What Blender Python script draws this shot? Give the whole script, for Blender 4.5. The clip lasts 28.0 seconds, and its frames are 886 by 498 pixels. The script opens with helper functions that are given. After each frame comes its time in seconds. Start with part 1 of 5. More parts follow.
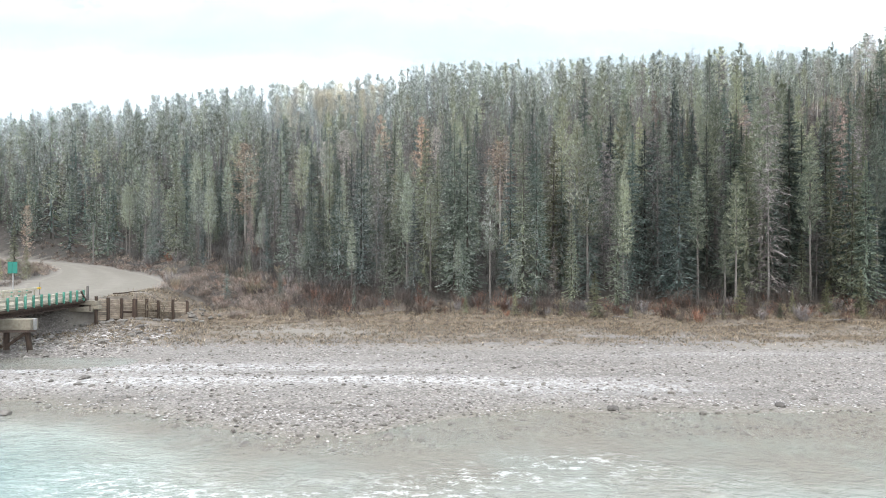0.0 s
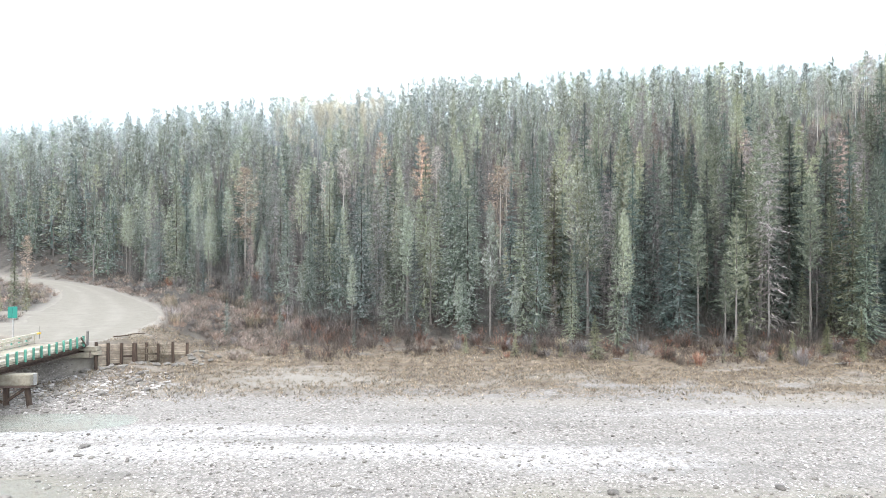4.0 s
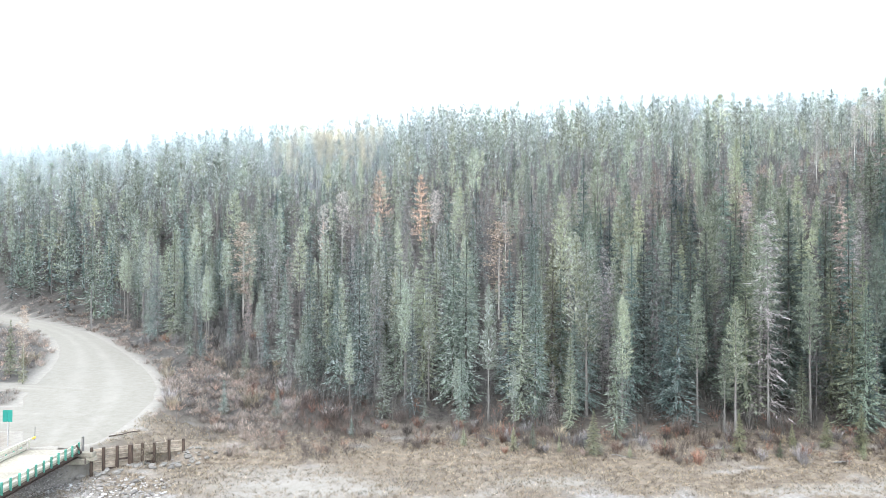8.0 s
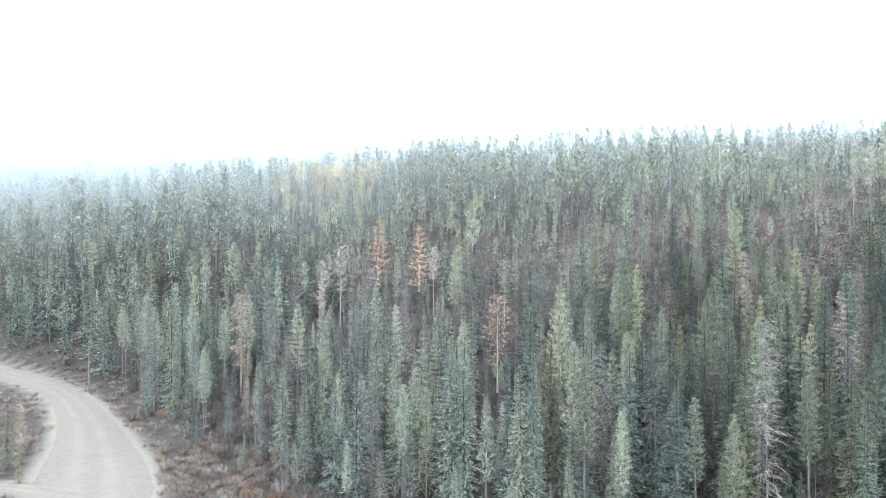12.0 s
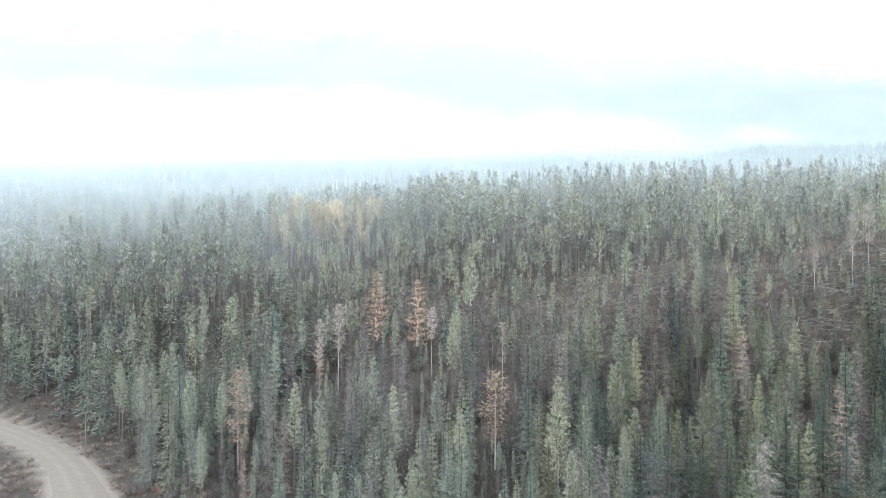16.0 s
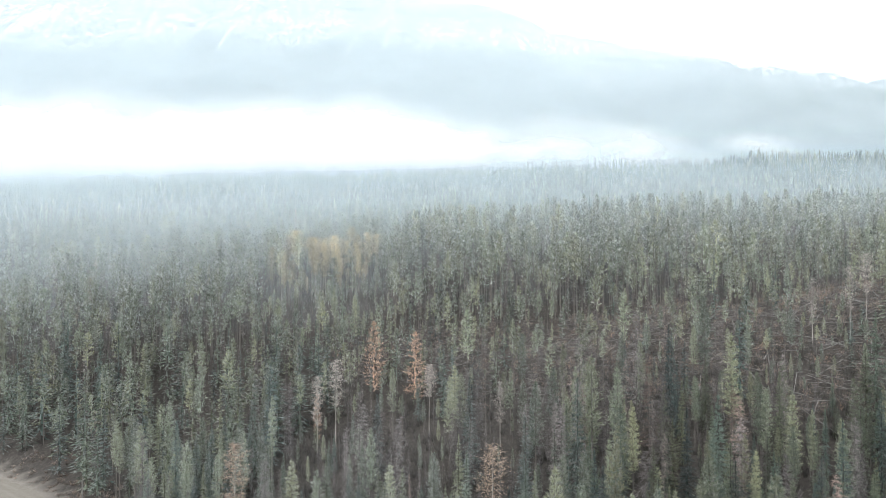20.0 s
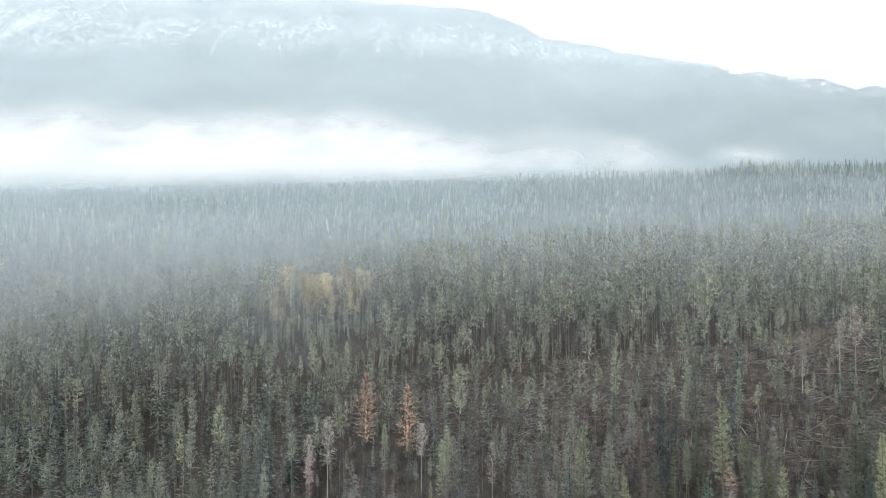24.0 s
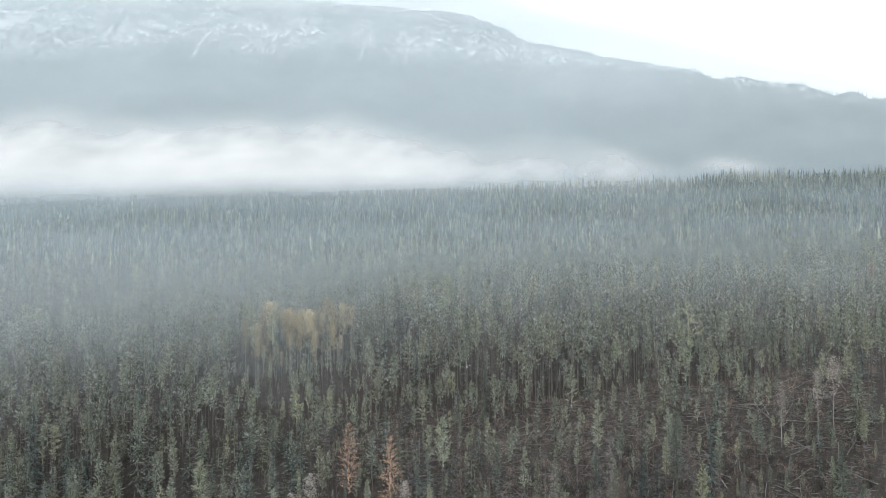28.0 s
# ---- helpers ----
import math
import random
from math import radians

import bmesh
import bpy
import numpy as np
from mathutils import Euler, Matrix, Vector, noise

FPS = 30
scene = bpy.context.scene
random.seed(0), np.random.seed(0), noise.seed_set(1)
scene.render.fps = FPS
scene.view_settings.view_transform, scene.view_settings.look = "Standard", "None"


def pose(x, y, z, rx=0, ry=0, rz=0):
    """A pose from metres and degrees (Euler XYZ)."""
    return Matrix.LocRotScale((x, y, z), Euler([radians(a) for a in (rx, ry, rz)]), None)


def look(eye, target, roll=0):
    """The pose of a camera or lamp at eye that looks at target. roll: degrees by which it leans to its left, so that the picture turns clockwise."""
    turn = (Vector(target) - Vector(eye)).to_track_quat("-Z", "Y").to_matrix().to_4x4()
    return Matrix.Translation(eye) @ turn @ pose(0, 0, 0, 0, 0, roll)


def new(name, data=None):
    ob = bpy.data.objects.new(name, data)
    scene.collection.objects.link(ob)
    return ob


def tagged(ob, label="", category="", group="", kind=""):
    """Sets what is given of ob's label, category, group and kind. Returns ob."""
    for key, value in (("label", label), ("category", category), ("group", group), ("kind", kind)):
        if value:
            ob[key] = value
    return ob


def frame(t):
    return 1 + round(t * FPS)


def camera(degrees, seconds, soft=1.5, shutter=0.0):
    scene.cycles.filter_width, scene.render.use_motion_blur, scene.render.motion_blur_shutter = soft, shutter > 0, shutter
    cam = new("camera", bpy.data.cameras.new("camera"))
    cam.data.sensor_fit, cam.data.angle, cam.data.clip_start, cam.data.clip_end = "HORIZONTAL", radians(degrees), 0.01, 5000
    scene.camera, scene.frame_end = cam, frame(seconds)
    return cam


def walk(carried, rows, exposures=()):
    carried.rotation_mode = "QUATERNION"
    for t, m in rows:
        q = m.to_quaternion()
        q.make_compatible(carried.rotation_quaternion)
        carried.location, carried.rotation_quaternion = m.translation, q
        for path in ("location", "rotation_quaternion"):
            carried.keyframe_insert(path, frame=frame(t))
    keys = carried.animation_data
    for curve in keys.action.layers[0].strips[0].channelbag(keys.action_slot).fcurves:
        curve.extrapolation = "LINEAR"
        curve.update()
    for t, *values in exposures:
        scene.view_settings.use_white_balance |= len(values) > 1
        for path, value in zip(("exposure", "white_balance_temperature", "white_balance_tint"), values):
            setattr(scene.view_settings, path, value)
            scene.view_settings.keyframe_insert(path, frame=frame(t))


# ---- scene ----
cam = camera(68.3, 28.0, soft=0.6)
METRES, EYE, TILT, LEAN, TURN = 72.0, 7.1, 0.0, 0.0, 0.0
ROWS = [
    (0.0, 0.0, 0.0, 0.0, 0.0, 0.0, -0.0),
    (0.5, 0.0001, 0.0001, 0.0038, 0.01, 0.01, -0.01),
    (1.0, -0.0, -0.0001, 0.0082, 0.01, 0.03, -0.03),
    (1.5, 0.0, -0.0002, 0.0133, 0.01, 0.05, -0.05),
    (2.0, -0.0, -0.0003, 0.019, 0.02, 0.09, -0.06),
    (2.5, 0.0, -0.0002, 0.0256, 0.02, 0.11, -0.07),
    (3.0, -0.0, -0.0001, 0.0329, 0.01, 0.14, -0.08),
    (3.5, -0.0002, -0.0, 0.0413, 0.01, 0.17, -0.09),
    (5.5, -0.0002, 0.0003, 0.0909, 0.0, 0.3, -0.15),
    (6.0, 0.0003, 0.0007, 0.1048, -0.0, 0.37, -0.15),
    (6.5, 0.0006, 0.0012, 0.1199, -0.02, 0.42, -0.14),
    (7.0, 0.0009, 0.0019, 0.1356, -0.03, 0.48, -0.16),
    (7.5, 0.0012, 0.0026, 0.1523, -0.04, 0.51, -0.16),
    (8.0, 0.0014, 0.0029, 0.1702, -0.04, 0.53, -0.17),
    (8.5, 0.0016, 0.0031, 0.189, -0.04, 0.58, -0.19),
    (9.0, 0.0017, 0.0032, 0.2093, -0.04, 0.61, -0.2),
    (9.5, 0.0021, 0.0035, 0.2298, -0.04, 0.65, -0.21),
    (10.0, 0.0023, 0.0035, 0.251, -0.03, 0.66, -0.21),
    (10.5, 0.0027, 0.0037, 0.273, -0.03, 0.63, -0.18),
    (11.0, 0.0035, 0.0041, 0.2951, -0.03, 0.59, -0.15),
    (11.5, 0.0042, 0.0048, 0.3176, -0.04, 0.53, -0.13),
    (12.0, 0.0052, 0.0057, 0.3395, -0.04, 0.47, -0.09),
    (12.5, 0.0062, 0.0064, 0.3613, -0.04, 0.43, -0.07),
    (14.5, 0.0063, 0.0067, 0.4405, -0.1, 0.77, -0.24),
    (15.0, 0.0067, 0.0068, 0.4615, -0.11, 0.8, -0.23),
    (15.5, 0.0073, 0.0067, 0.4823, -0.1, 0.82, -0.21),
    (16.0, 0.0077, 0.0067, 0.5032, -0.11, 0.83, -0.2),
    (16.5, 0.0082, 0.0067, 0.5241, -0.12, 0.85, -0.17),
    (17.0, 0.0091, 0.0067, 0.545, -0.13, 0.86, -0.15),
    (17.5, 0.0098, 0.0065, 0.5661, -0.14, 0.86, -0.12),
    (18.0, 0.0107, 0.0065, 0.5864, -0.15, 0.9, -0.09),
    (18.5, 0.0111, 0.0065, 0.6067, -0.16, 0.91, -0.07),
    (19.0, 0.0116, 0.0065, 0.6271, -0.17, 0.93, -0.05),
    (19.5, 0.0125, 0.0066, 0.6476, -0.18, 0.93, -0.03),
    (20.0, 0.0133, 0.0068, 0.6684, -0.18, 0.94, -0.01),
    (20.5, 0.0136, 0.0068, 0.6899, -0.2, 0.92, 0.01),
    (21.0, 0.0139, 0.0069, 0.7106, -0.2, 0.93, 0.04),
    (21.5, 0.0144, 0.0071, 0.7314, -0.21, 0.92, 0.05),
    (23.5, 0.0145, 0.0052, 0.8125, -0.58, 1.12, 0.04),
    (24.0, 0.0154, 0.0051, 0.8336, -0.82, 1.12, 0.06),
    (24.5, 0.0161, 0.0047, 0.8554, -1.03, 1.11, 0.08),
    (25.0, 0.0169, 0.0048, 0.8757, -1.16, 1.09, 0.1),
    (25.5, 0.0183, 0.0047, 0.8965, -1.3, 1.11, 0.12),
    (26.0, 0.0191, 0.0045, 0.9163, -1.45, 1.14, 0.13),
    (26.5, 0.0196, 0.0043, 0.9369, -1.61, 1.15, 0.14),
    (27.0, 0.0209, 0.0042, 0.9573, -1.76, 1.16, 0.15),
    (27.5, 0.0213, 0.0041, 0.9778, -1.96, 1.17, 0.15),
    (28.0, 0.0217, 0.0045, 0.9995, -2.17, 1.16, 0.16),
]
# seconds, stops, kelvin, tint
EXPOSURES = [(0.0, 0.9, 6450, 12), (3.0, 1.26, 6400, 12), (6.0, 1.54, 6130, 11), (9.0, 1.63, 6000, 10), (12.0, 1.46, 5980, 10), (15.0, 1.12, 6150, 11), (18.0, 0.8, 6450, 12),
             (21.0, 0.59, 6500, 12), (24.0, 0.33, 6500, 12), (28.0, 0.04, 6500, 12)]
walk(cam, [(t, pose(0, 0, EYE, TILT, LEAN, TURN) @ pose(METRES * x, METRES * y, METRES * z, 90 + pitch, roll, yaw)) for t, x, y, z, yaw, pitch, roll in ROWS], EXPOSURES)

# ---- daylight: thick overcast, bright and nearly even ----
SUN_UP, SUN_AZ = radians(42), radians(200)
world = bpy.data.worlds.new("overcast_sky")
scene.world = world
world.use_nodes = True
wn = world.node_tree
wn.nodes.clear()
sky = wn.nodes.new("ShaderNodeTexSky")
sky.sky_type, sky.sun_disc, sky.sun_elevation, sky.sun_rotation = "NISHITA", False, SUN_UP, SUN_AZ
sky.dust_density = 4.0
clear_bg = wn.nodes.new("ShaderNodeBackground")
clear_bg.inputs[1].default_value = 0.05
wn.links.new(sky.outputs[0], clear_bg.inputs[0])
cloud_bg = wn.nodes.new("ShaderNodeBackground")
cloud_bg.inputs[0].default_value = (0.925, 0.985, 1.0, 1)
cloud_bg.inputs[1].default_value = 1.3
both = wn.nodes.new("ShaderNodeAddShader")
wout = wn.nodes.new("ShaderNodeOutputWorld")
wn.links.new(clear_bg.outputs[0], both.inputs[0])
wn.links.new(cloud_bg.outputs[0], both.inputs[1])
wn.links.new(both.outputs[0], wout.inputs[0])
sun = new("sun", bpy.data.lights.new("sun", "SUN"))
sun.data.energy, sun.data.angle, sun.data.color = 0.8, radians(25), (1.0, 0.97, 0.93)
sun.matrix_world = look((0, 0, 0), (-math.sin(SUN_AZ) * math.cos(SUN_UP), -math.cos(SUN_AZ) * math.cos(SUN_UP), -math.sin(SUN_UP)))


# ---- materials ----
class Shade:
    """A small node-material builder around one Principled shader."""

    def __init__(self, name, rough=0.8, metal=0.0, spec=0.3):
        self.m = bpy.data.materials.new(name)
        self.m.use_nodes = True
        self.t = self.m.node_tree
        self.b = self.t.nodes["Principled BSDF"]
        self.b.inputs["Roughness"].default_value = rough
        self.b.inputs["Metallic"].default_value = metal
        self.b.inputs["Specular IOR Level"].default_value = spec
        self.geo = self.t.nodes.new("ShaderNodeNewGeometry")
        self.info = self.t.nodes.new("ShaderNodeObjectInfo")
        self.tc = self.t.nodes.new("ShaderNodeTexCoord")

    def link(self, a, b):
        self.t.links.new(a, b)
        return self

    def scaled(self, sx, sy, sz, local=False):
        n = self.t.nodes.new("ShaderNodeMapping")
        n.inputs["Scale"].default_value = (sx, sy, sz)
        self.link(self.tc.outputs["Object"] if local else self.geo.outputs["Position"], n.inputs["Vector"])
        return n.outputs[0]

    def noise(self, scale, detail=4.0, rough=0.55, vec=None):
        n = self.t.nodes.new("ShaderNodeTexNoise")
        n.inputs["Scale"].default_value, n.inputs["Detail"].default_value, n.inputs["Roughness"].default_value = scale, detail, rough
        self.link(vec or self.geo.outputs["Position"], n.inputs["Vector"])
        return n.outputs["Fac"]

    def cells(self, scale, out="Distance", feature="F1", vec=None):
        n = self.t.nodes.new("ShaderNodeTexVoronoi")
        n.feature = feature
        n.inputs["Scale"].default_value = scale
        self.link(vec or self.geo.outputs["Position"], n.inputs["Vector"])
        return n.outputs[out]

    def attr(self, name):
        n = self.t.nodes.new("ShaderNodeAttribute")
        n.attribute_name = name
        return n.outputs["Fac"]

    def ramp(self, fac, stops):
        n = self.t.nodes.new("ShaderNodeValToRGB")
        el = n.color_ramp.elements
        while len(el) < len(stops):
            el.new(0.5)
        for e, (p, c) in zip(el, stops):
            e.position = p
            e.color = (*c, 1) if len(c) == 3 else c
        self.link(fac, n.inputs[0])
        return n.outputs[0]

    def span(self, fac, a, b, lo=0.0, hi=1.0):
        n = self.t.nodes.new("ShaderNodeMapRange")
        for i, v in enumerate((a, b, lo, hi)):
            n.inputs[i + 1].default_value = v
        self.link(fac, n.inputs[0])
        return n.outputs[0]

    def math(self, op, a, b=None):
        n = self.t.nodes.new("ShaderNodeMath")
        n.operation = op
        for i, v in enumerate((a, b)):
            if v is None:
                continue
            if isinstance(v, (int, float)):
                n.inputs[i].default_value = v
            else:
                self.link(v, n.inputs[i])
        return n.outputs[0]

    def mix(self, fac, a, b, mode="MIX"):
        n = self.t.nodes.new("ShaderNodeMix")
        n.data_type, n.blend_type = "RGBA", mode
        for sock, v in ((n.inputs[0], fac), (n.inputs[6], a), (n.inputs[7], b)):
            if isinstance(v, (int, float)):
                sock.default_value = v
            elif isinstance(v, tuple):
                sock.default_value = (*v, 1)
            else:
                self.link(v, sock)
        return n.outputs[2]

    def up(self):
        n = self.t.nodes.new("ShaderNodeSeparateXYZ")
        self.link(self.geo.outputs["Normal"], n.inputs[0])
        return n.outputs[2]

    def bump(self, height, strength, dist):
        n = self.t.nodes.new("ShaderNodeBump")
        n.inputs["Strength"].default_value, n.inputs["Distance"].default_value = strength, dist
        self.link(height, n.inputs["Height"])
        self.link(n.outputs[0], self.b.inputs["Normal"])
        return self

    def done(self, colour, rough=None):
        self.link(colour, self.b.inputs["Base Color"])
        if rough is not None:
            self.link(rough, self.b.inputs["Roughness"])
        return self.m


def needle_material(name, stops, frost):
    """Needles: a tint for each tree, a shade for each spray, frost lying on what faces the sky."""
    s = Shade(name, 0.75)
    tree = s.math("FRACT", s.math("ADD", s.info.outputs["Random"], s.attr("tint")))
    c = s.ramp(tree, stops)
    c = s.mix(1.0, c, s.ramp(s.math("FRACT", s.math("MULTIPLY", tree, 7.31)), [(0, (0.46,) * 3), (1, (1.42,) * 3)]), "MULTIPLY")
    c = s.mix(1.0, c, s.ramp(s.geo.outputs["Random Per Island"], [(0, (0.42,) * 3), (1, (1.68,) * 3)]), "MULTIPLY")
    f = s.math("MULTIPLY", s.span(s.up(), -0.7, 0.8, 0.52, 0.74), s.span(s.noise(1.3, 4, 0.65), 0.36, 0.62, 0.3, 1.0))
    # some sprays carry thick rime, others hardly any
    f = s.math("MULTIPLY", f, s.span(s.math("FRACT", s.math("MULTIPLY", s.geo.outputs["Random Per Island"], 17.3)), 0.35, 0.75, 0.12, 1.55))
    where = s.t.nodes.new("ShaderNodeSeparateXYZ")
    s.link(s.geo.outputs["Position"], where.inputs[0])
    # one even frost strength, thinned to darken the front trees on the right
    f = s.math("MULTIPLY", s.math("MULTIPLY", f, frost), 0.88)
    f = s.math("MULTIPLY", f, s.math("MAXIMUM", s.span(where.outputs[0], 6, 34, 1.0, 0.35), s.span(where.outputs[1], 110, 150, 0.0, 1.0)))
    # haze brightness put into the frost: upper pines paler, far forest less
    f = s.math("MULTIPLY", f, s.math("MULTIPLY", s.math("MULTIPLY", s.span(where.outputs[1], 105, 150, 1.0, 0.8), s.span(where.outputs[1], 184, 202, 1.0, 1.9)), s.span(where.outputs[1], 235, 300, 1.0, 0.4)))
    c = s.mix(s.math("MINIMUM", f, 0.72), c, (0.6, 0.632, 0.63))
    m = s.done(c)
    # thin needles let part of the light through
    thin, both = s.t.nodes.new("ShaderNodeBsdfTranslucent"), s.t.nodes.new("ShaderNodeMixShader")
    both.inputs[0].default_value = 0.3
    s.link(c, thin.inputs[0])
    out = [n for n in s.t.nodes if n.type == "OUTPUT_MATERIAL"][0]
    s.link(s.b.outputs[0], both.inputs[1])
    s.link(thin.outputs[0], both.inputs[2])
    s.link(both.outputs[0], out.inputs[0])
    return m


def plain_material(name, c1, c2, scale, rough=0.85, bump=0.0, local=True, stretch=(1, 1, 1), metal=0.0, grime=0.35):
    """Two tones in fine grain, a second coarser mottling and a little relief."""
    s = Shade(name, rough, metal)
    v = s.scaled(*stretch, local=local)
    fine = s.noise(scale, 5, 0.6, v)
    c = s.ramp(fine, [(0.3, c1), (0.7, c2)])
    coarse = s.noise(scale * 0.13, 3, 0.5, v)
    c = s.mix(s.span(coarse, 0.35, 0.75, 0, grime), c, tuple(x * 0.45 for x in c1))
    c = s.mix(1.0, c, s.ramp(s.info.outputs["Random"], [(0, (0.78,) * 3), (1, (1.2,) * 3)]), "MULTIPLY")
    if bump:
        s.bump(fine, bump, 0.02)
    return s.done(c)


M = {}
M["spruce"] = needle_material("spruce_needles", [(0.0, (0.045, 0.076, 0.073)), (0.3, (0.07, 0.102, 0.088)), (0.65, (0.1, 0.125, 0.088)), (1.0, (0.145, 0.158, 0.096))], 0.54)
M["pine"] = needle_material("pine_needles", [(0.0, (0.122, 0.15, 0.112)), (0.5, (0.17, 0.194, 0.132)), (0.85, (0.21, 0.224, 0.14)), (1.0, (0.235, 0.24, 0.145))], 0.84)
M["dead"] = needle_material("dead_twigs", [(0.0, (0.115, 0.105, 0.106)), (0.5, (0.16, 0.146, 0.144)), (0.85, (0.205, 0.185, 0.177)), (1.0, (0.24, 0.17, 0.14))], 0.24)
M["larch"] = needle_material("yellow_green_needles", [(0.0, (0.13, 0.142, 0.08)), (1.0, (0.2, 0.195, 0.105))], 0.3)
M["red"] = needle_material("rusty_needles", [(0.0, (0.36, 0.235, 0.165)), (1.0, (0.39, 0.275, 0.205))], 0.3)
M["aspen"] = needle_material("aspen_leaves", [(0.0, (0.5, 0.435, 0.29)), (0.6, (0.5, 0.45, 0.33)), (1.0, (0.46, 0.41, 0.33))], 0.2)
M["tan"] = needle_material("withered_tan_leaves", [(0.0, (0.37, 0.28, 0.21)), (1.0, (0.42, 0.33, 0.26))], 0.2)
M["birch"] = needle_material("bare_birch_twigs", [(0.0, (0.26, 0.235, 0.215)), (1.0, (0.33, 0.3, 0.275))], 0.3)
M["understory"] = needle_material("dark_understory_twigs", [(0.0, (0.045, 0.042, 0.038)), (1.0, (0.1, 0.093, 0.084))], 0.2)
M["pine_bark"] = plain_material("grey_pine_bark", (0.085, 0.079, 0.073), (0.19, 0.178, 0.168), 5, 0.9, 0.4, True, (1, 1, 0.25))
M["bark"] = plain_material("conifer_bark", (0.045, 0.042, 0.038), (0.1, 0.092, 0.083), 5, 0.9, 0.4, True, (1, 1, 0.25))
M["pale_bark"] = plain_material("pale_bark", (0.26, 0.245, 0.225), (0.46, 0.44, 0.41), 4, 0.85, 0.3, True, (1, 1, 0.5))
M["bleached"] = plain_material("bleached_log", (0.1, 0.096, 0.092), (0.27, 0.26, 0.25), 5, 0.9, 0.3, True, (0.2, 1, 1))
M["grey_wood"] = plain_material("weathered_deadwood", (0.085, 0.08, 0.076), (0.19, 0.18, 0.17), 5, 0.9, 0.3, True, (1, 1, 0.2))

# ground: pale cobble gravel, dry grass, litter and thin snow, each laid by a mask of the ground itself
s = Shade("valley_ground", 0.9)
stone_tone = s.ramp(s.cells(8.0, "Color"), [(0.0, (0.06, 0.055, 0.051)), (0.5, (0.19, 0.177, 0.165)), (1.0, (0.37, 0.348, 0.326))])
joint = s.span(s.cells(8.0, "Distance", "DISTANCE_TO_EDGE"), 0.0, 0.12)
gravel = s.mix(joint, (0.125, 0.115, 0.107), stone_tone)
gravel = s.mix(s.span(s.noise(0.16, 4), 0.35, 0.7, 0, 0.5), gravel, (0.18, 0.17, 0.16))
gravel = s.mix(s.span(s.noise(0.42, 4, 0.6, s.scaled(0.1, 1, 1)), 0.5, 0.66, 0, 0.5), gravel, (0.1, 0.092, 0.086))
grass = s.ramp(s.noise(1.6, 6, 0.7), [(0.25, (0.05, 0.039, 0.03)), (0.5, (0.118, 0.094, 0.07)), (0.75, (0.215, 0.178, 0.138))])
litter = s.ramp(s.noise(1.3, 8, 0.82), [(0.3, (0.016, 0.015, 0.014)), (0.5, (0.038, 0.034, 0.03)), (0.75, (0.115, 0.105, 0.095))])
c = s.mix(s.attr("grass"), gravel, grass)
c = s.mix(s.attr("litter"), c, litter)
dirt = s.ramp(s.noise(2.2, 6, 0.7), [(0.3, (0.15, 0.136, 0.118)), (0.7, (0.235, 0.217, 0.19))])
c = s.mix(s.attr("dirt"), c, dirt)
sn = s.math("MULTIPLY", s.attr("snow"), s.span(s.noise(2.4, 8, 0.85), 0.44, 0.6, 0, 0.85))
c = s.mix(sn, c, (0.8, 0.82, 0.84))
c = s.mix(s.attr("wet"), c, s.mix(0.6, c, (0.16, 0.15, 0.12)))
s.bump(s.cells(8.0, "Distance", "DISTANCE_TO_EDGE"), 0.5, 0.08)
M["ground"] = s.done(c)

s = Shade("mountain_forest_and_snow", 0.95)
stems = s.noise(0.05, 7, 0.8, s.scaled(1, 0.35, 0.35))
c = s.ramp(stems, [(0.3, (0.09, 0.105, 0.11)), (0.55, (0.145, 0.16, 0.163)), (0.75, (0.25, 0.26, 0.265))])
flecks = s.span(s.noise(0.09, 5, 0.7, s.scaled(1, 0.5, 0.4)), 0.49, 0.55, 0.0, 1.0)
patches = s.span(s.noise(0.03, 7, 0.8, s.scaled(1, 0.6, 0.6)), 0.4, 0.56, 0.2, 1.0)
snow = s.math("MULTIPLY", s.attr("snow"), s.math("MULTIPLY", flecks, patches))
chute = s.math("MULTIPLY", s.attr("chute"), s.span(s.noise(0.05, 7, 0.85), 0.42, 0.56, 0.0, 0.85))
M["mountain"] = s.done(s.mix(s.math("MAXIMUM", snow, chute), c, (0.85, 0.87, 0.9)))

s = Shade("gravel_road_surface", 0.9)
tracks = s.attr("track")
c = s.ramp(s.noise(1.4, 6, 0.7), [(0.3, (0.132, 0.12, 0.1)), (0.7, (0.178, 0.164, 0.14))])
c = s.mix(s.math("MULTIPLY", tracks, s.span(s.noise(0.25, 3), 0.3, 0.7, 0.05, 0.5)), c, (0.228, 0.213, 0.187))
c = s.mix(s.span(s.noise(26, 2), 0.55, 0.8, 0, 0.5), c, (0.18, 0.165, 0.145))
s.bump(s.noise(9, 5), 0.4, 0.05)
M["road"] = s.done(c)

# river: milky turquoise, clear over the shallows, white where it breaks
s = Shade("river_water", 0.12, 0, 0.5)
deep = s.attr("deep")
c = s.mix(deep, (0.285, 0.262, 0.222), (0.2, 0.275, 0.262))
c = s.mix(s.span(s.noise(0.25, 5), 0.4, 0.75, 0, 0.4), c, (0.34, 0.43, 0.41))
foam = s.math("MULTIPLY", s.attr("foam"), s.span(s.noise(2.2, 7, 0.8, s.scaled(0.8, 1.3, 1)), 0.5, 0.6))
c = s.mix(foam, c, (0.8, 0.83, 0.83))
ripple = s.math("ADD", s.noise(3.2, 5, 0.65, s.scaled(0.85, 1.3, 1)), s.noise(1.1, 3, 0.5, s.scaled(0.8, 1.2, 1)))
s.bump(ripple, 1.0, 0.22)
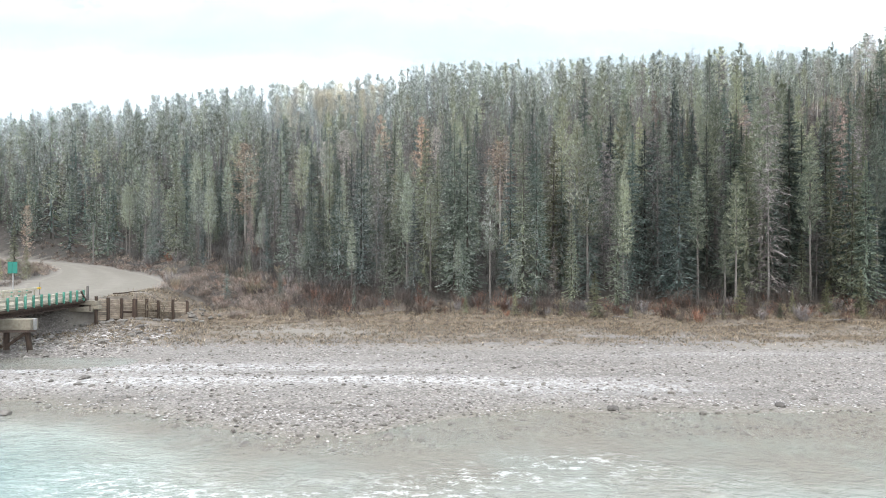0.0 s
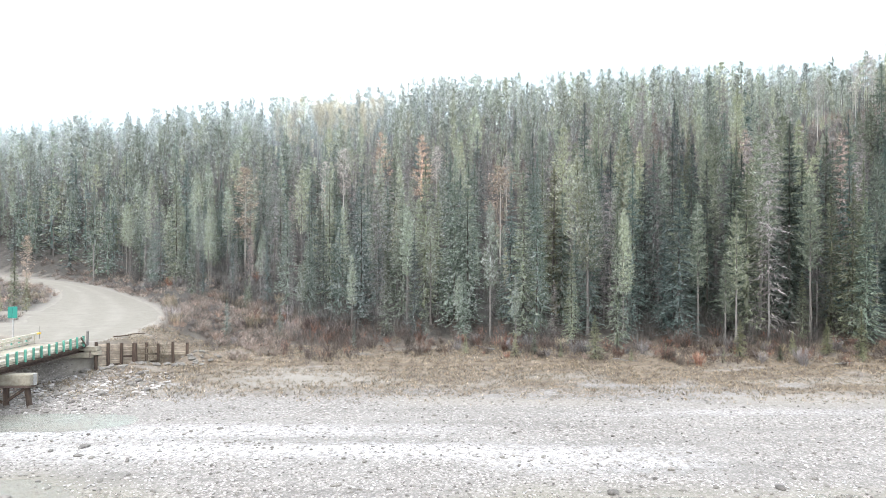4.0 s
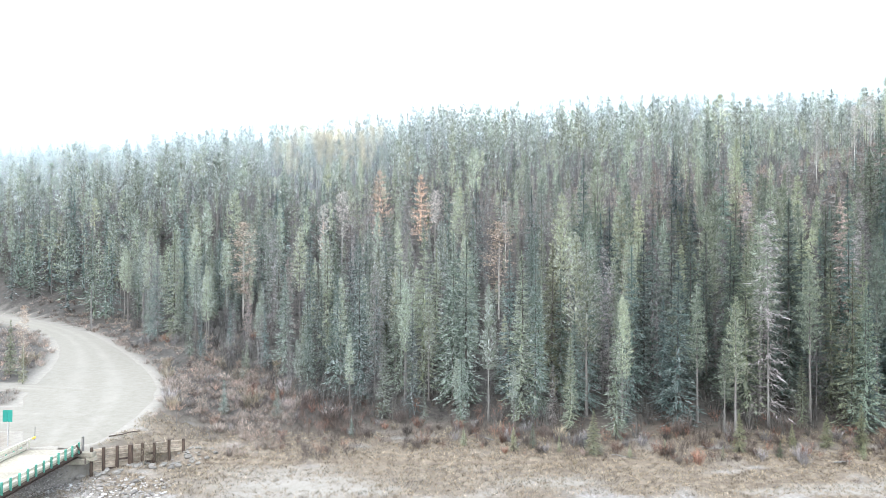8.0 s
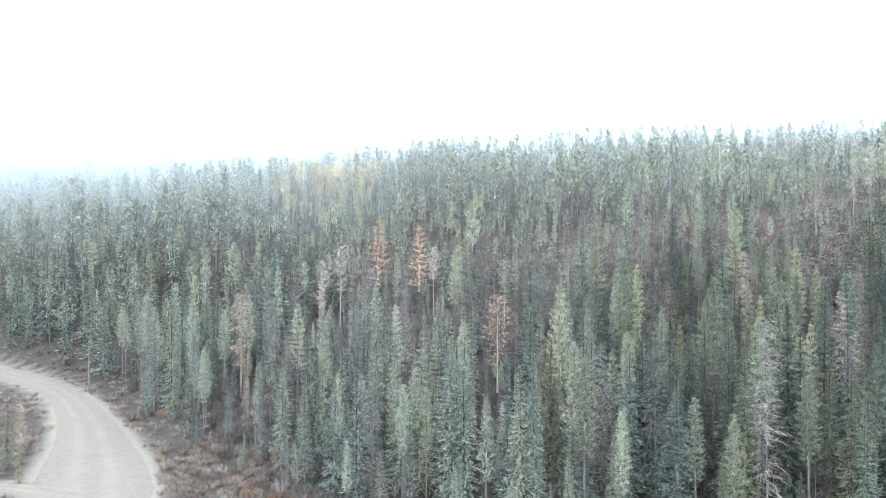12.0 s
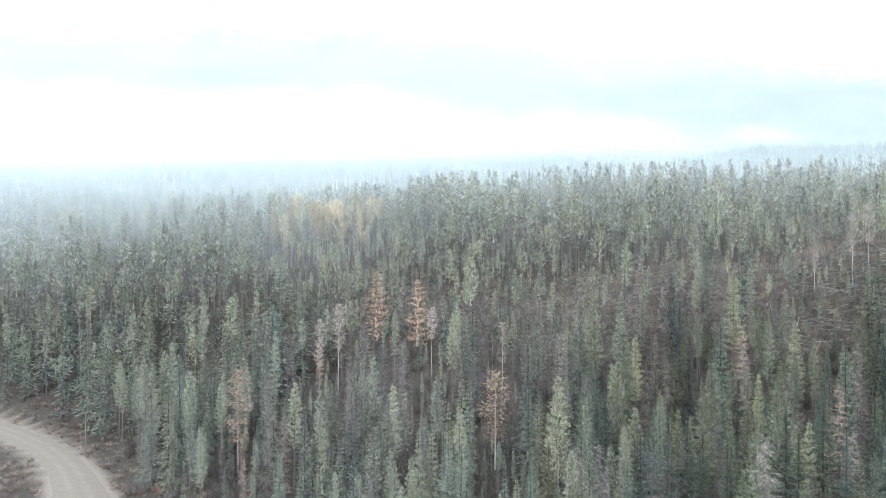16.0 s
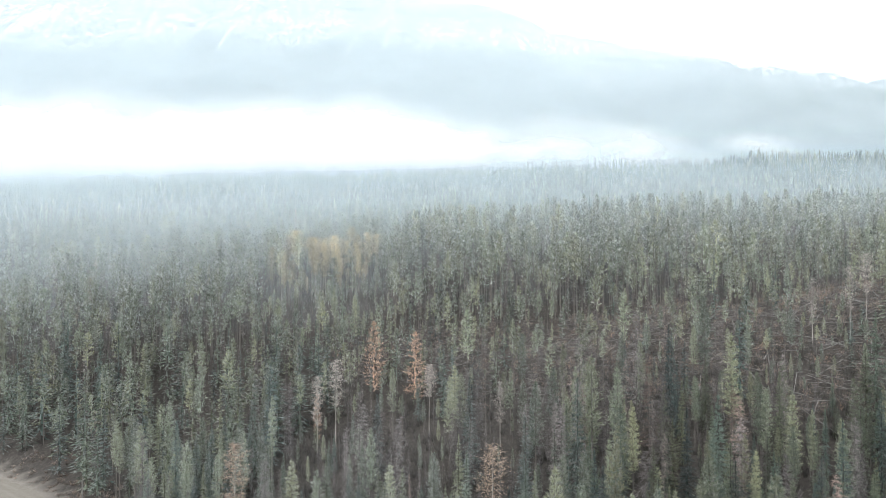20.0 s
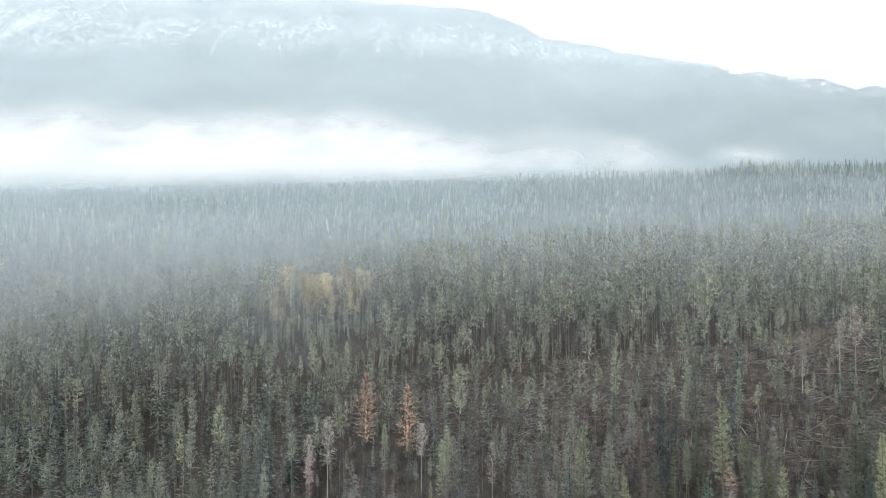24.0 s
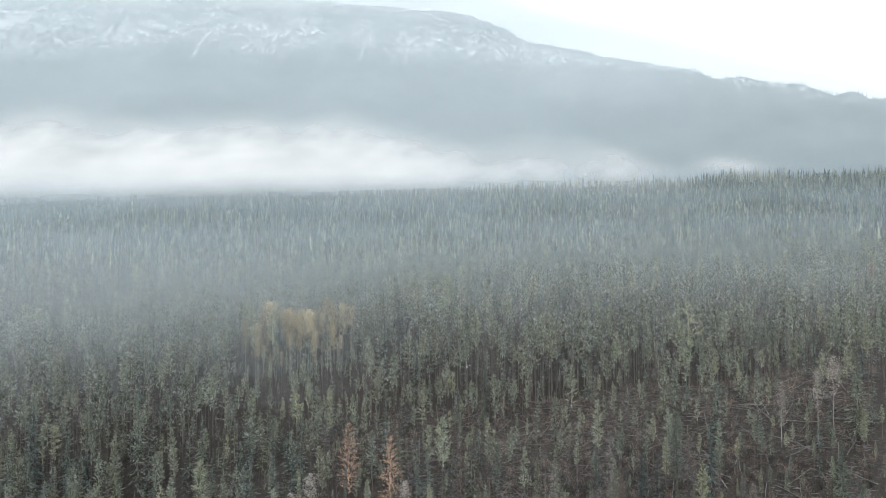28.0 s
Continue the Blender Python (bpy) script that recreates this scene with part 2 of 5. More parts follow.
s.link(s.span(deep, 0.0, 0.35, 0.52, 1.0), s.b.inputs["Alpha"])
M["water"] = s.done(c, s.span(foam, 0, 1, 0.06, 0.7))

M["stone"] = plain_material("river_stone", (0.1, 0.092, 0.084), (0.21, 0.197, 0.18), 3, 0.85, 0.3)
M["dark_stone"] = plain_material("wet_dark_stone", (0.06, 0.055, 0.05), (0.13, 0.12, 0.11), 3, 0.5, 0.3)
M["dry_grass"] = needle_material("dry_grass_blades", [(0.0, (0.1, 0.077, 0.053)), (0.6, (0.19, 0.148, 0.103)), (1.0, (0.28, 0.23, 0.165))], 0.15)
M["shrub"] = needle_material("bare_red_shrub_twigs", [(0.0, (0.06, 0.045, 0.039)), (0.5, (0.09, 0.069, 0.058)), (0.7, (0.11, 0.09, 0.075)), (0.82, (0.17, 0.088, 0.06)), (1.0, (0.2, 0.1, 0.068))], 0.1)
M["willow"] = needle_material("grey_willow_twigs", [(0.0, (0.14, 0.106, 0.088)), (0.5, (0.2, 0.158, 0.132)), (0.85, (0.26, 0.21, 0.172)), (1.0, (0.27, 0.165, 0.118))], 0.2)
M["yellow_shrub"] = needle_material("yellowing_shrub_leaves", [(0.0, (0.18, 0.148, 0.1)), (1.0, (0.25, 0.205, 0.145))], 0.2)
M["green_paint"] = plain_material("chipped_green_paint", (0.04, 0.17, 0.125), (0.1, 0.27, 0.21), 6, 0.6, 0.1)
M["sign_green"] = plain_material("sign_green", (0.015, 0.15, 0.12), (0.02, 0.18, 0.145), 2, 0.45, 0.0, grime=0.1)
M["cream_paint"] = plain_material("weathered_cream_paint", (0.27, 0.25, 0.2), (0.43, 0.405, 0.34), 5, 0.75, 0.15)
M["yellow_paint"] = plain_material("yellow_paint", (0.6, 0.4, 0.06), (0.72, 0.5, 0.1), 5, 0.6, 0.1)
M["brown_timber"] = plain_material("dark_creosoted_timber", (0.028, 0.02, 0.017), (0.085, 0.06, 0.045), 4, 0.9, 0.4, True, (1, 1, 0.3))
M["pale_timber"] = plain_material("sun_bleached_timber", (0.19, 0.15, 0.115), (0.42, 0.36, 0.29), 4, 0.9, 0.4, True, (0.25, 1, 1))
M["concrete"] = plain_material("pale_concrete", (0.2, 0.178, 0.14), (0.32, 0.295, 0.24), 5, 0.9, 0.2)
M["rust_steel"] = plain_material("brown_weathered_steel", (0.06, 0.045, 0.04), (0.13, 0.095, 0.08), 6, 0.8, 0.2)
M["metal"] = plain_material("dull_galvanised_metal", (0.3, 0.3, 0.3), (0.42, 0.42, 0.42), 6, 0.5, 0.1, metal=0.6)


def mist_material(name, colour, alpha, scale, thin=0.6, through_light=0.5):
    """See-through sheet for cloud and stand-in haze: mostly clear, else scattering daylight from both sides."""
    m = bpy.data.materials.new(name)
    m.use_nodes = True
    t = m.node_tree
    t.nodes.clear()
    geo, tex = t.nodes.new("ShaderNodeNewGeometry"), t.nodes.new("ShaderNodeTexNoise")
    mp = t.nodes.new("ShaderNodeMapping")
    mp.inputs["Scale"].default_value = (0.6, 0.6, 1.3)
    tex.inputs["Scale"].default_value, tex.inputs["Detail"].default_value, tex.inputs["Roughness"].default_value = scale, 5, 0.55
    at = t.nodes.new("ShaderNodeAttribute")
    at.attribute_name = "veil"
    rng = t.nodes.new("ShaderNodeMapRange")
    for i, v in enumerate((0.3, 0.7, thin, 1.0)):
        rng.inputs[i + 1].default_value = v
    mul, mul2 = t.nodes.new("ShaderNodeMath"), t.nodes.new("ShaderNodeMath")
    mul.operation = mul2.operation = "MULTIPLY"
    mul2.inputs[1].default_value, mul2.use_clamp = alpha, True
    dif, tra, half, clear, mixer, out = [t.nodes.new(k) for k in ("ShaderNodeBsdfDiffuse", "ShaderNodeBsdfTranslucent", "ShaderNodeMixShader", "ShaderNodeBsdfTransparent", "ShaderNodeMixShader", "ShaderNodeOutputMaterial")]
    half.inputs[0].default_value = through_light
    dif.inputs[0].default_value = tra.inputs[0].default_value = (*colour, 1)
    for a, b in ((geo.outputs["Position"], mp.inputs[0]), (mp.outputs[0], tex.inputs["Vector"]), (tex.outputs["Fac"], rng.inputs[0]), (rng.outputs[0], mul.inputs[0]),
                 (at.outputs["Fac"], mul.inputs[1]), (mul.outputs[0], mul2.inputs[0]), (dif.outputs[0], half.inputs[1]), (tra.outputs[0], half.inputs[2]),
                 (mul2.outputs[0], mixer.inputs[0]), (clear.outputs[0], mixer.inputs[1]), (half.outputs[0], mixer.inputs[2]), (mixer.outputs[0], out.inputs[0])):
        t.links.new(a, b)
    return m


# ---- shape helpers ----
def value_noise(x, y, seed=0):
    """Smooth noise in 0..1 over the plan, for whole arrays."""
    xi, yi = np.floor(x).astype(np.int64), np.floor(y).astype(np.int64)
    fx, fy = x - xi, y - yi
    fx, fy = fx * fx * (3 - 2 * fx), fy * fy * (3 - 2 * fy)

    def h(a, b):
        n = (a * 374761393 + b * 668265263 + seed * 1442695041) & 0xFFFFFFFF
        n = ((n ^ (n >> 13)) * 1274126177) & 0xFFFFFFFF
        return ((n ^ (n >> 16)) & 0xFFFF) / 65535.0

    return (h(xi, yi) * (1 - fx) + h(xi + 1, yi) * fx) * (1 - fy) + (h(xi, yi + 1) * (1 - fx) + h(xi + 1, yi + 1) * fx) * fy


def fbm(x, y, seed=0, octaves=4):
    total, amp, norm = 0, 1.0, 0
    for o in range(octaves):
        total, norm = total + amp * value_noise(x * 2 ** o, y * 2 ** o, seed + o), norm + amp
        amp *= 0.5
    return total / norm


def step(a, b, v):
    t = np.clip((v - a) / (b - a), 0, 1)
    return t * t * (3 - 2 * t)


def raw_mesh(name, verts, faces, mats, face_mat=None, attrs=None, smooth=False):
    """A mesh from arrays; faces is an (n, 3) or (n, 4) array."""
    me = bpy.data.meshes.new(name)
    verts, faces = np.asarray(verts, np.float32), np.asarray(faces, np.int32)
    n, k = faces.shape
    me.vertices.add(len(verts))
    me.vertices.foreach_set("co", verts.ravel())
    me.loops.add(n * k)
    me.loops.foreach_set("vertex_index", faces.ravel())
    me.polygons.add(n)
    me.polygons.foreach_set("loop_start", np.arange(0, n * k, k, dtype=np.int32))
    me.polygons.foreach_set("use_smooth", np.full(n, smooth))
    for m in mats:
        me.materials.append(m)
    if face_mat is not None:
        me.polygons.foreach_set("material_index", np.asarray(face_mat, np.int32))
    for key, (domain, values) in (attrs or {}).items():
        me.attributes.new(key, "FLOAT", domain).data.foreach_set("value", np.asarray(values, np.float32))
    me.update(calc_edges=True)
    return me


def part(name, bm, material, parent, label=""):
    """One mesh object under a thing or a part."""
    if isinstance(bm, bpy.types.Mesh):
        me = bm
    else:
        me = bpy.data.meshes.new(name)
        bm.to_mesh(me)
        bm.free()
    if not me.materials:
        me.materials.append(material)
    ob = new(name, me)
    ob.parent = parent
    return tagged(ob, label) if label else ob


def empty(name, loc, label, category, group="", turn=0.0):
    ob = new(name)
    ob.empty_display_size = 0.3
    ob.matrix_basis = pose(*loc, 0, 0, turn)
    return tagged(ob, label, category, group)


def bar(p, q, w, h, bevel=0.012):
    """A squared timber from p to q, w wide and h high, with eased edges."""
    p, q = Vector(p), Vector(q)
    d = q - p
    bm = bmesh.new()
    bmesh.ops.create_cube(bm, size=1)
    bmesh.ops.scale(bm, vec=(d.length, w, h), verts=bm.verts)
    if bevel:
        bmesh.ops.bevel(bm, geom=list(bm.edges), offset=bevel, segments=1, affect="EDGES")
    x = d.normalized()
    y = Vector((0, 0, 1)).cross(x)
    y = Vector((0, 1, 0)) if y.length < 1e-4 else y.normalized()
    r = Matrix((x, y, x.cross(y))).transposed().to_4x4()
    bmesh.ops.transform(bm, matrix=Matrix.Translation((p + q) / 2) @ r, verts=bm.verts)
    return bm


def round_log(p, q, r1, r2, sides=9, rings=4, wobble=0.06, seed=0):
    """A tapered round timber from p to q, slightly crooked, with end faces."""
    rng = np.random.default_rng(seed)
    p, q = Vector(p), Vector(q)
    d = (q - p).normalized()
    a = d.orthogonal().normalized()
    b = d.cross(a)
    bm = bmesh.new()
    prev = None
    for i in range(rings + 1):
        t = i / rings
        c = p.lerp(q, t) + (a * rng.uniform(-1, 1) + b * rng.uniform(-1, 1)) * wobble * (0 < i < rings)
        rad = r1 + (r2 - r1) * t
        ring = [bm.verts.new(c + (a * math.cos(k * math.tau / sides) + b * math.sin(k * math.tau / sides)) * rad * rng.uniform(0.93, 1.07)) for k in range(sides)]
        if prev:
            for k in range(sides):
                bm.faces.new((prev[k], prev[(k + 1) % sides], ring[(k + 1) % sides], ring[k]))
        else:
            bm.faces.new(ring[::-1])
        prev = ring
    bm.faces.new(prev)
    return bm


# ---- the lie of the land ----
ROAD = [(-32.4, 55.15, 2.95, 2.3), (-33.6, 60, 3.0, 4.0), (-36.6, 68, 3.0, 5.8), (-40.4, 76, 3.05, 6.9), (-44.5, 84.5, 3.1, 6.8), (-49.8, 94.5, 3.25, 5.4), (-57.3, 107, 3.45, 4.2), (-68.3, 122.5, 3.8, 3.3),
        (-80.5, 135.5, 4.1, 3.1), (-100, 150, 4.5, 3.1), (-150, 175, 5.5, 3.2)]
SIDE_ROAD = [(-42, 77.5, 3.1, 3.2), (-49, 79.6, 3.1, 2.2), (-56, 80.6, 3.15, 1.6), (-85, 82, 3.5, 1.6)]
YARD = [(-36, 65, 3.0, 4.5), (-46, 65.5, 3.0, 4.8), (-66, 64, 3.0, 4.6)]
WATER_Z = -0.32


def rounded(path, times=2):
    """Corner cutting: the same line, smoothly bent."""
    for _ in range(times):
        out = [path[0]]
        for a, b in zip(path[:-1], path[1:]):
            out += [tuple(u * 0.75 + v * 0.25 for u, v in zip(a, b)), tuple(u * 0.25 + v * 0.75 for u, v in zip(a, b))]
        path = out + [path[-1]]
    return path


ROAD, SIDE_ROAD, YARD = rounded(ROAD), rounded(SIDE_ROAD, 1), rounded(YARD, 1)


def shore(x):
    return 29.6 - 4.2 * np.exp(-((x + 5.5) / 5.5) ** 2) + 2.2 * step(-12, -22, x) + 1.4 * (fbm(x * 0.22, x * 0 + 3.3, 5) - 0.5) + 0.9 * (fbm(x * 0.9, x * 0 + 1.3, 6) - 0.5)


def along(path, x, y):
    """Distance to a road's centre line, and the height and half width there."""
    best, zz, ww = np.full(np.shape(x), 1e9), np.zeros(np.shape(x)), np.ones(np.shape(x))
    for (ax, ay, az, aw), (bx, by, bz, bw) in zip(path[:-1], path[1:]):
        dx, dy = bx - ax, by - ay
        t = np.clip(((x - ax) * dx + (y - ay) * dy) / (dx * dx + dy * dy), 0, 1)
        d = np.hypot(x - ax - t * dx, y - ay - t * dy)
        near = d < best
        best, zz, ww = np.where(near, d, best), np.where(near, az + t * (bz - az), zz), np.where(near, aw + t * (bw - aw), ww)
    return best, zz, ww


def height(x, y):
    """The ground's height over the plan, for whole arrays."""
    x, y = np.asarray(x, float), np.asarray(y, float)
    sh = shore(x)
    d = y - sh
    low = np.where(d > 0, WATER_Z + 0.36 * step(-2, 9, d) - 0.03, np.maximum(WATER_Z - 0.03 + 0.075 * d, -2.0))
    low = low + (fbm(x * 0.12, y * 0.3, 11) - 0.5) * 0.22 * step(2, 8, d)
    # side pool by the bridge pier
    low = low - 0.72 * np.exp(-((y - 42.2 - 0.03 * (x + 30)) / 2.4) ** 2) * step(-17, -24, x)
    prof = np.interp(y, [44, 52, 62, 75, 90, 102, 115, 143, 160, 192, 223, 245, 275, 320, 400, 500, 700, 900, 1010, 1200],
                     [0, 0.12, 0.45, 1.6, 3.6, 6.5, 10, 18, 22.5, 33, 45.5, 51, 54, 58, 66, 83, 122, 154, 178, 260])
    cross = step(82, 150, y) * x * np.where(x > 0, 0.19 - 0.15 * step(165, 215, y), 0.115 - 0.095 * step(220, 360, y)) * (1 - step(350, 650, y))
    cross = cross - 0.3 * np.clip(-38 - x, 0, 36) * step(90, 130, y) * (1 - step(150, 200, y))
    cross = cross + step(400, 900, y) * 0.04 * x
    hill = prof + cross
    floor_left = np.interp(y, [60, 120, 140, 170, 230], [0.6, 4.2, 4.6, 11, 28])
    hill = np.where(y > 60, np.maximum(hill, floor_left), hill)
    hill = hill + (fbm(x * 0.045, y * 0.045, 21) - 0.5) * 5.0 * step(85, 150, y) * (0.3 + 0.7 * step(-75, -40, x)) + (fbm(x * 0.3, y * 0.3, 22) - 0.5) * 0.5 * step(50, 66, y)
    hill = hill + (fbm(x * 0.008, y * 0.008, 25) - 0.5) * 30 * step(380, 700, y)
    z = low + hill
    # far bank behind the viewpoint
    z = np.where(y < -10, np.maximum(z, -2.0 + 5.0 * step(-10, -45, y) + 22 * step(-45, -220, y)), z)
    # road embankment; on the river side the timber wall holds it
    wall_side = (x + 29.9) * 0.72 - (y - 55.6) * 0.69
    for path, soft in ((ROAD, 7.0), (SIDE_ROAD, 3.0), (YARD, 3.0)):
        r, rz, rw = along(path, x, y)
        k = 1 - step(rw + 1.0, rw + 1.0 + soft, r)
        k = np.where((wall_side > -0.6) & (y < 62.5), k * (1 - step(-0.55, 0.15, wall_side)), k)
        k = np.where(y < 55.2, k * np.clip(1 - (55.2 - y) / 9.0, 0, 1) * 0.75, k)
        z = z * (1 - k) + rz * k
    # rubble apron at the foot of the wall
    z = z + 0.9 * np.exp(-(((x + 27.5) / 4.5) ** 2 + ((y - 56.0) / 3.0) ** 2)) * step(0.0, 0.4, wall_side) * 0.8
    # the ground stands lower along the wall's face
    run = ((x + 29.45) * 0.69 + (y - 55.35) * 0.72) / 7.9
    z = z + 0.75 * np.exp(-((x + 22.7) / 1.2) ** 2 - ((y - 60.9) / 1.1) ** 2)
    face = (wall_side > -0.1) & (wall_side < 2.5) & (run > -0.08) & (run < 1.02)
    return np.where(face, np.minimum(z, 0.72 + 0.95 * run), z)


def ridge_height(x):
    return np.interp(x, [-2600, -1200, -300, 250, 340, 570, 935, 1325, 1714, 2026, 2800], [1350, 1330, 1270, 1215, 1180, 1095, 1025, 947, 873, 822, 700])


def mountain_height(x, y):
    t = np.clip((y - 950) / 2050.0, 0, 1.3)
    top = ridge_height(x) + (fbm(x * 0.006, x * 0 + 7.7, 33) - 0.5) * 60
    base = 165.0 + 0.04 * np.clip(x, -900, 900)
    f = np.where(t < 1, t ** 1.08, 1 - (t - 1) * 1.2)
    gully = (fbm(x * 0.011, y * 0.0016, 41) - 0.5) * 130 + (fbm(x * 0.004, y * 0.004, 44) - 0.5) * 150
    return base + (top - base) * f + gully * np.sin(np.clip(t, 0, 1) * math.pi) ** 0.8


def axis(*runs):
    """Coordinates in runs of (start, end, pitch)."""
    return np.unique(np.concatenate([np.arange(a, b, p) for a, b, p in runs]))


def sheet(xs, ys, zfun):
    gx, gy = np.meshgrid(xs, ys)
    v = np.stack([gx, gy, zfun(gx, gy)], -1).reshape(-1, 3)
    nx, ny = len(xs), len(ys)
    i = (np.arange(ny - 1)[:, None] * nx + np.arange(nx - 1)[None, :]).ravel()
    return v, np.stack([i, i + 1, i + nx + 1, i + nx], -1)


# ---- ground, mountain, water, road ----
def clearing(x, y):
    """How open the wind-thrown clearing is at a place."""
    near = np.interp(x, [-34, -5, 25, 60, 100], [176, 168, 150, 134, 122])
    c = step(-8, 6, y - near) * step(197, 189, y + 6 * (fbm(x * 0.05, x * 0 + 4, 92) - 0.5)) * step(-38, -20, x) * step(175, 140, x)
    return c * step(0.22, 0.45, fbm(x * 0.03, y * 0.045, 91) + 0.12)


def build_ground():
    xs = axis((-900, -270, 30), (-270, -70, 4), (-70, -36, 0.8), (-36, -20, 0.4), (-20, 70, 0.8), (70, 270, 4), (270, 931, 30))
    ys = axis((-600, -40, 28), (-40, 18, 4), (18, 66, 0.45), (66, 130, 1.0), (130, 270, 2.5), (270, 1041, 11))
    v, f = sheet(xs, ys, height)
    x, y, z = v.T
    d = y - shore(x)
    edge = 49.5 + 3.5 * (fbm(x * 0.1, y * 0.1, 51) - 0.5) * 2 - 1.0 * step(0, 40, x)
    grass = step(-2.5, 3.5, y - edge) * step(0.25, 0.6, fbm(x * 0.25, y * 0.5, 52) + 0.22 * step(50, 58, y))
    r, _, rw = along(ROAD, x, y)
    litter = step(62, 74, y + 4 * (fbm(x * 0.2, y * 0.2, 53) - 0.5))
    r2, _, rw2 = along(SIDE_ROAD, x, y)
    r3, _, rw3 = along(YARD, x, y)
    dirt = np.maximum(np.maximum((1 - step(rw, rw + 3.0, r)), (1 - step(rw2, rw2 + 1.0, r2))), 1 - step(rw3, rw3 + 1.5, r3)) * step(53.5, 55.5, y)
    sandy = step(0.5, 0.62, fbm(x * 0.07, y * 0.3, 54)) * step(44, 48, y) * (1 - step(56, 60, y))
    sandy = np.maximum(sandy, np.exp(-((x + 12) / 7) ** 2 - ((y - 54.5) / 1.8) ** 2) + np.exp(-((x - 9) / 4) ** 2 - ((y - 55.5) / 1.2) ** 2))
    grass = grass * (1 - 0.6 * np.clip(sandy, 0, 1)) * (1 - 0.9 * step(-26.5, -29, x) * step(57, 54, y))
    band = np.exp(-((y - 39.5 - 0.02 * x) / 1.3) ** 2) * step(6, -14, x) + np.exp(-((y - 35.6) / 1.1) ** 2) * step(16, -2, x) * step(-40, -18, x) + 0.75 * np.exp(-((y - 34.0) / 1.2) ** 2) * step(0, 6, x) * step(16, 10, x)
    band = band + 0.35 * np.exp(-((y - 43 - 0.04 * x) / 0.9) ** 2) * step(4, 18, x) + 0.05 * step(30, 33, y) * step(40, 36, y)
    snow = np.clip(0.55 * band * (0.55 + 0.9 * fbm(x * 0.2, y * 0.5, 55)), 0, 1) * step(0.5, 3, d)
    wet = (1 - step(-0.2, 2.2, d + 1.2 * (fbm(x * 0.5, y * 0.5, 56) - 0.5))) * (y > 0)
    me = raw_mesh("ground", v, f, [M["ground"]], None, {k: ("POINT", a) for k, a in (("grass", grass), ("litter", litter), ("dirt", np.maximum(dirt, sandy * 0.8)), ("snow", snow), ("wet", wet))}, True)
    return tagged(new("ground", me), "pale cobble gravel bar rising through dry grass to a forest hillside", "ground", kind="structure")


ground = build_ground()


# avalanche chutes: place across the slope, upper and lower end, half width
CHUTES = [(-1330, 900, 720, 22), (-830, 860, 610, 6), (-690, 850, 640, 5), (-420, 800, 660, 4), (-270, 800, 640, 5), (-170, 850, 660, 7), (-30, 830, 690, 7), (50, 860, 670, 6), (180, 850, 740, 5)]


def build_mountain():
    xs, ys = axis((-2600, -1500, 60), (-1500, 700, 5), (700, 2300, 22), (2300, 2861, 60)), axis((950, 1900, 30), (1900, 2500, 14), (2500, 3000, 24), (3000, 3401, 50))
    v, f = sheet(xs, ys, mountain_height)
    x, y, z = v.T
    high = z + 180 * (fbm(x * 0.004, y * 0.004, 61) - 0.5)
    snow = np.clip(0.95 * step(690, 860, high) + 0.4 * step(480, 640, high) * step(-100, 350, x) + 0.15 * step(880, 1050, high), 0, 1)
    chute = 0 * x
    for cx, top, low, wide in CHUTES:
        line = cx - 0.06 * (top - z) + 6 * (fbm(z * 0.03, x * 0 + cx, 63, 2) - 0.5) * 2
        chute = np.maximum(chute, np.exp(-((x - line) / (wide * np.interp(z, [low, top], [0.5, 0.9]))) ** 2) * step(low - 40, low + 40, z) * step(top + 60, top - 40, z))
    chute = np.maximum(chute, 0.8 * np.exp(-((x - 420) / 45) ** 2 - ((z - 560) / 28) ** 2))
    me = raw_mesh("mountain", v, f, [M["mountain"]], None, {"snow": ("POINT", snow), "chute": ("POINT", chute)}, True)
    return tagged(new("mountain", me), "forested mountain with thin snow on its upper slopes", "mountain", kind="structure")


mountain = build_mountain()


def build_water():
    xs, ys = axis((-500, -60, 20), (-60, 60, 0.5), (60, 501, 20)), axis((-16, 4, 2), (4, 46, 0.25))
    def level(x, y):
        d = y - shore(x)
        w = 0.25 + 0.75 * step(1, -7, d)
        return WATER_Z + (fbm(x * 0.6, y * 0.9, 71) - 0.5) * 0.16 * w + (fbm(x * 1.4 + y * 0.3, y * 1.9, 72, 2) - 0.5) * 0.12 * w
    v, f = sheet(xs, ys, level)
    x, y, z = v.T
    d = y - shore(x)
    deep = step(0.5, -9, d) * (0.12 + 0.88 * step(4, -20, x + 6 * (fbm(x * 0.15, y * 0.15, 73) - 0.5))) + 0.3 * step(-6, -14, d)
    pool = (d > 4)
    deep = np.where(pool, 0.15, np.clip(deep, 0, 1))
    run = np.exp(-((y - 20.5 - 1.4 * np.sin(x * 0.35) - 0.1 * x) / 2.0) ** 2) * step(-16, -10, x) * step(12, 4, x)
    foam = np.clip(run * 0.5 + 0.1 * step(0.62, 0.75, fbm(x * 0.25, y * 0.5, 74)) * step(-2.5, -6, d), 0, 1)
    me = raw_mesh("river", v, f, [M["water"]], None, {"deep": ("POINT", deep), "foam": ("POINT", foam)}, True)
    return tagged(new("water", me), "shallow milky turquoise river with small white riffles", "river", kind="structure")


water = build_water()


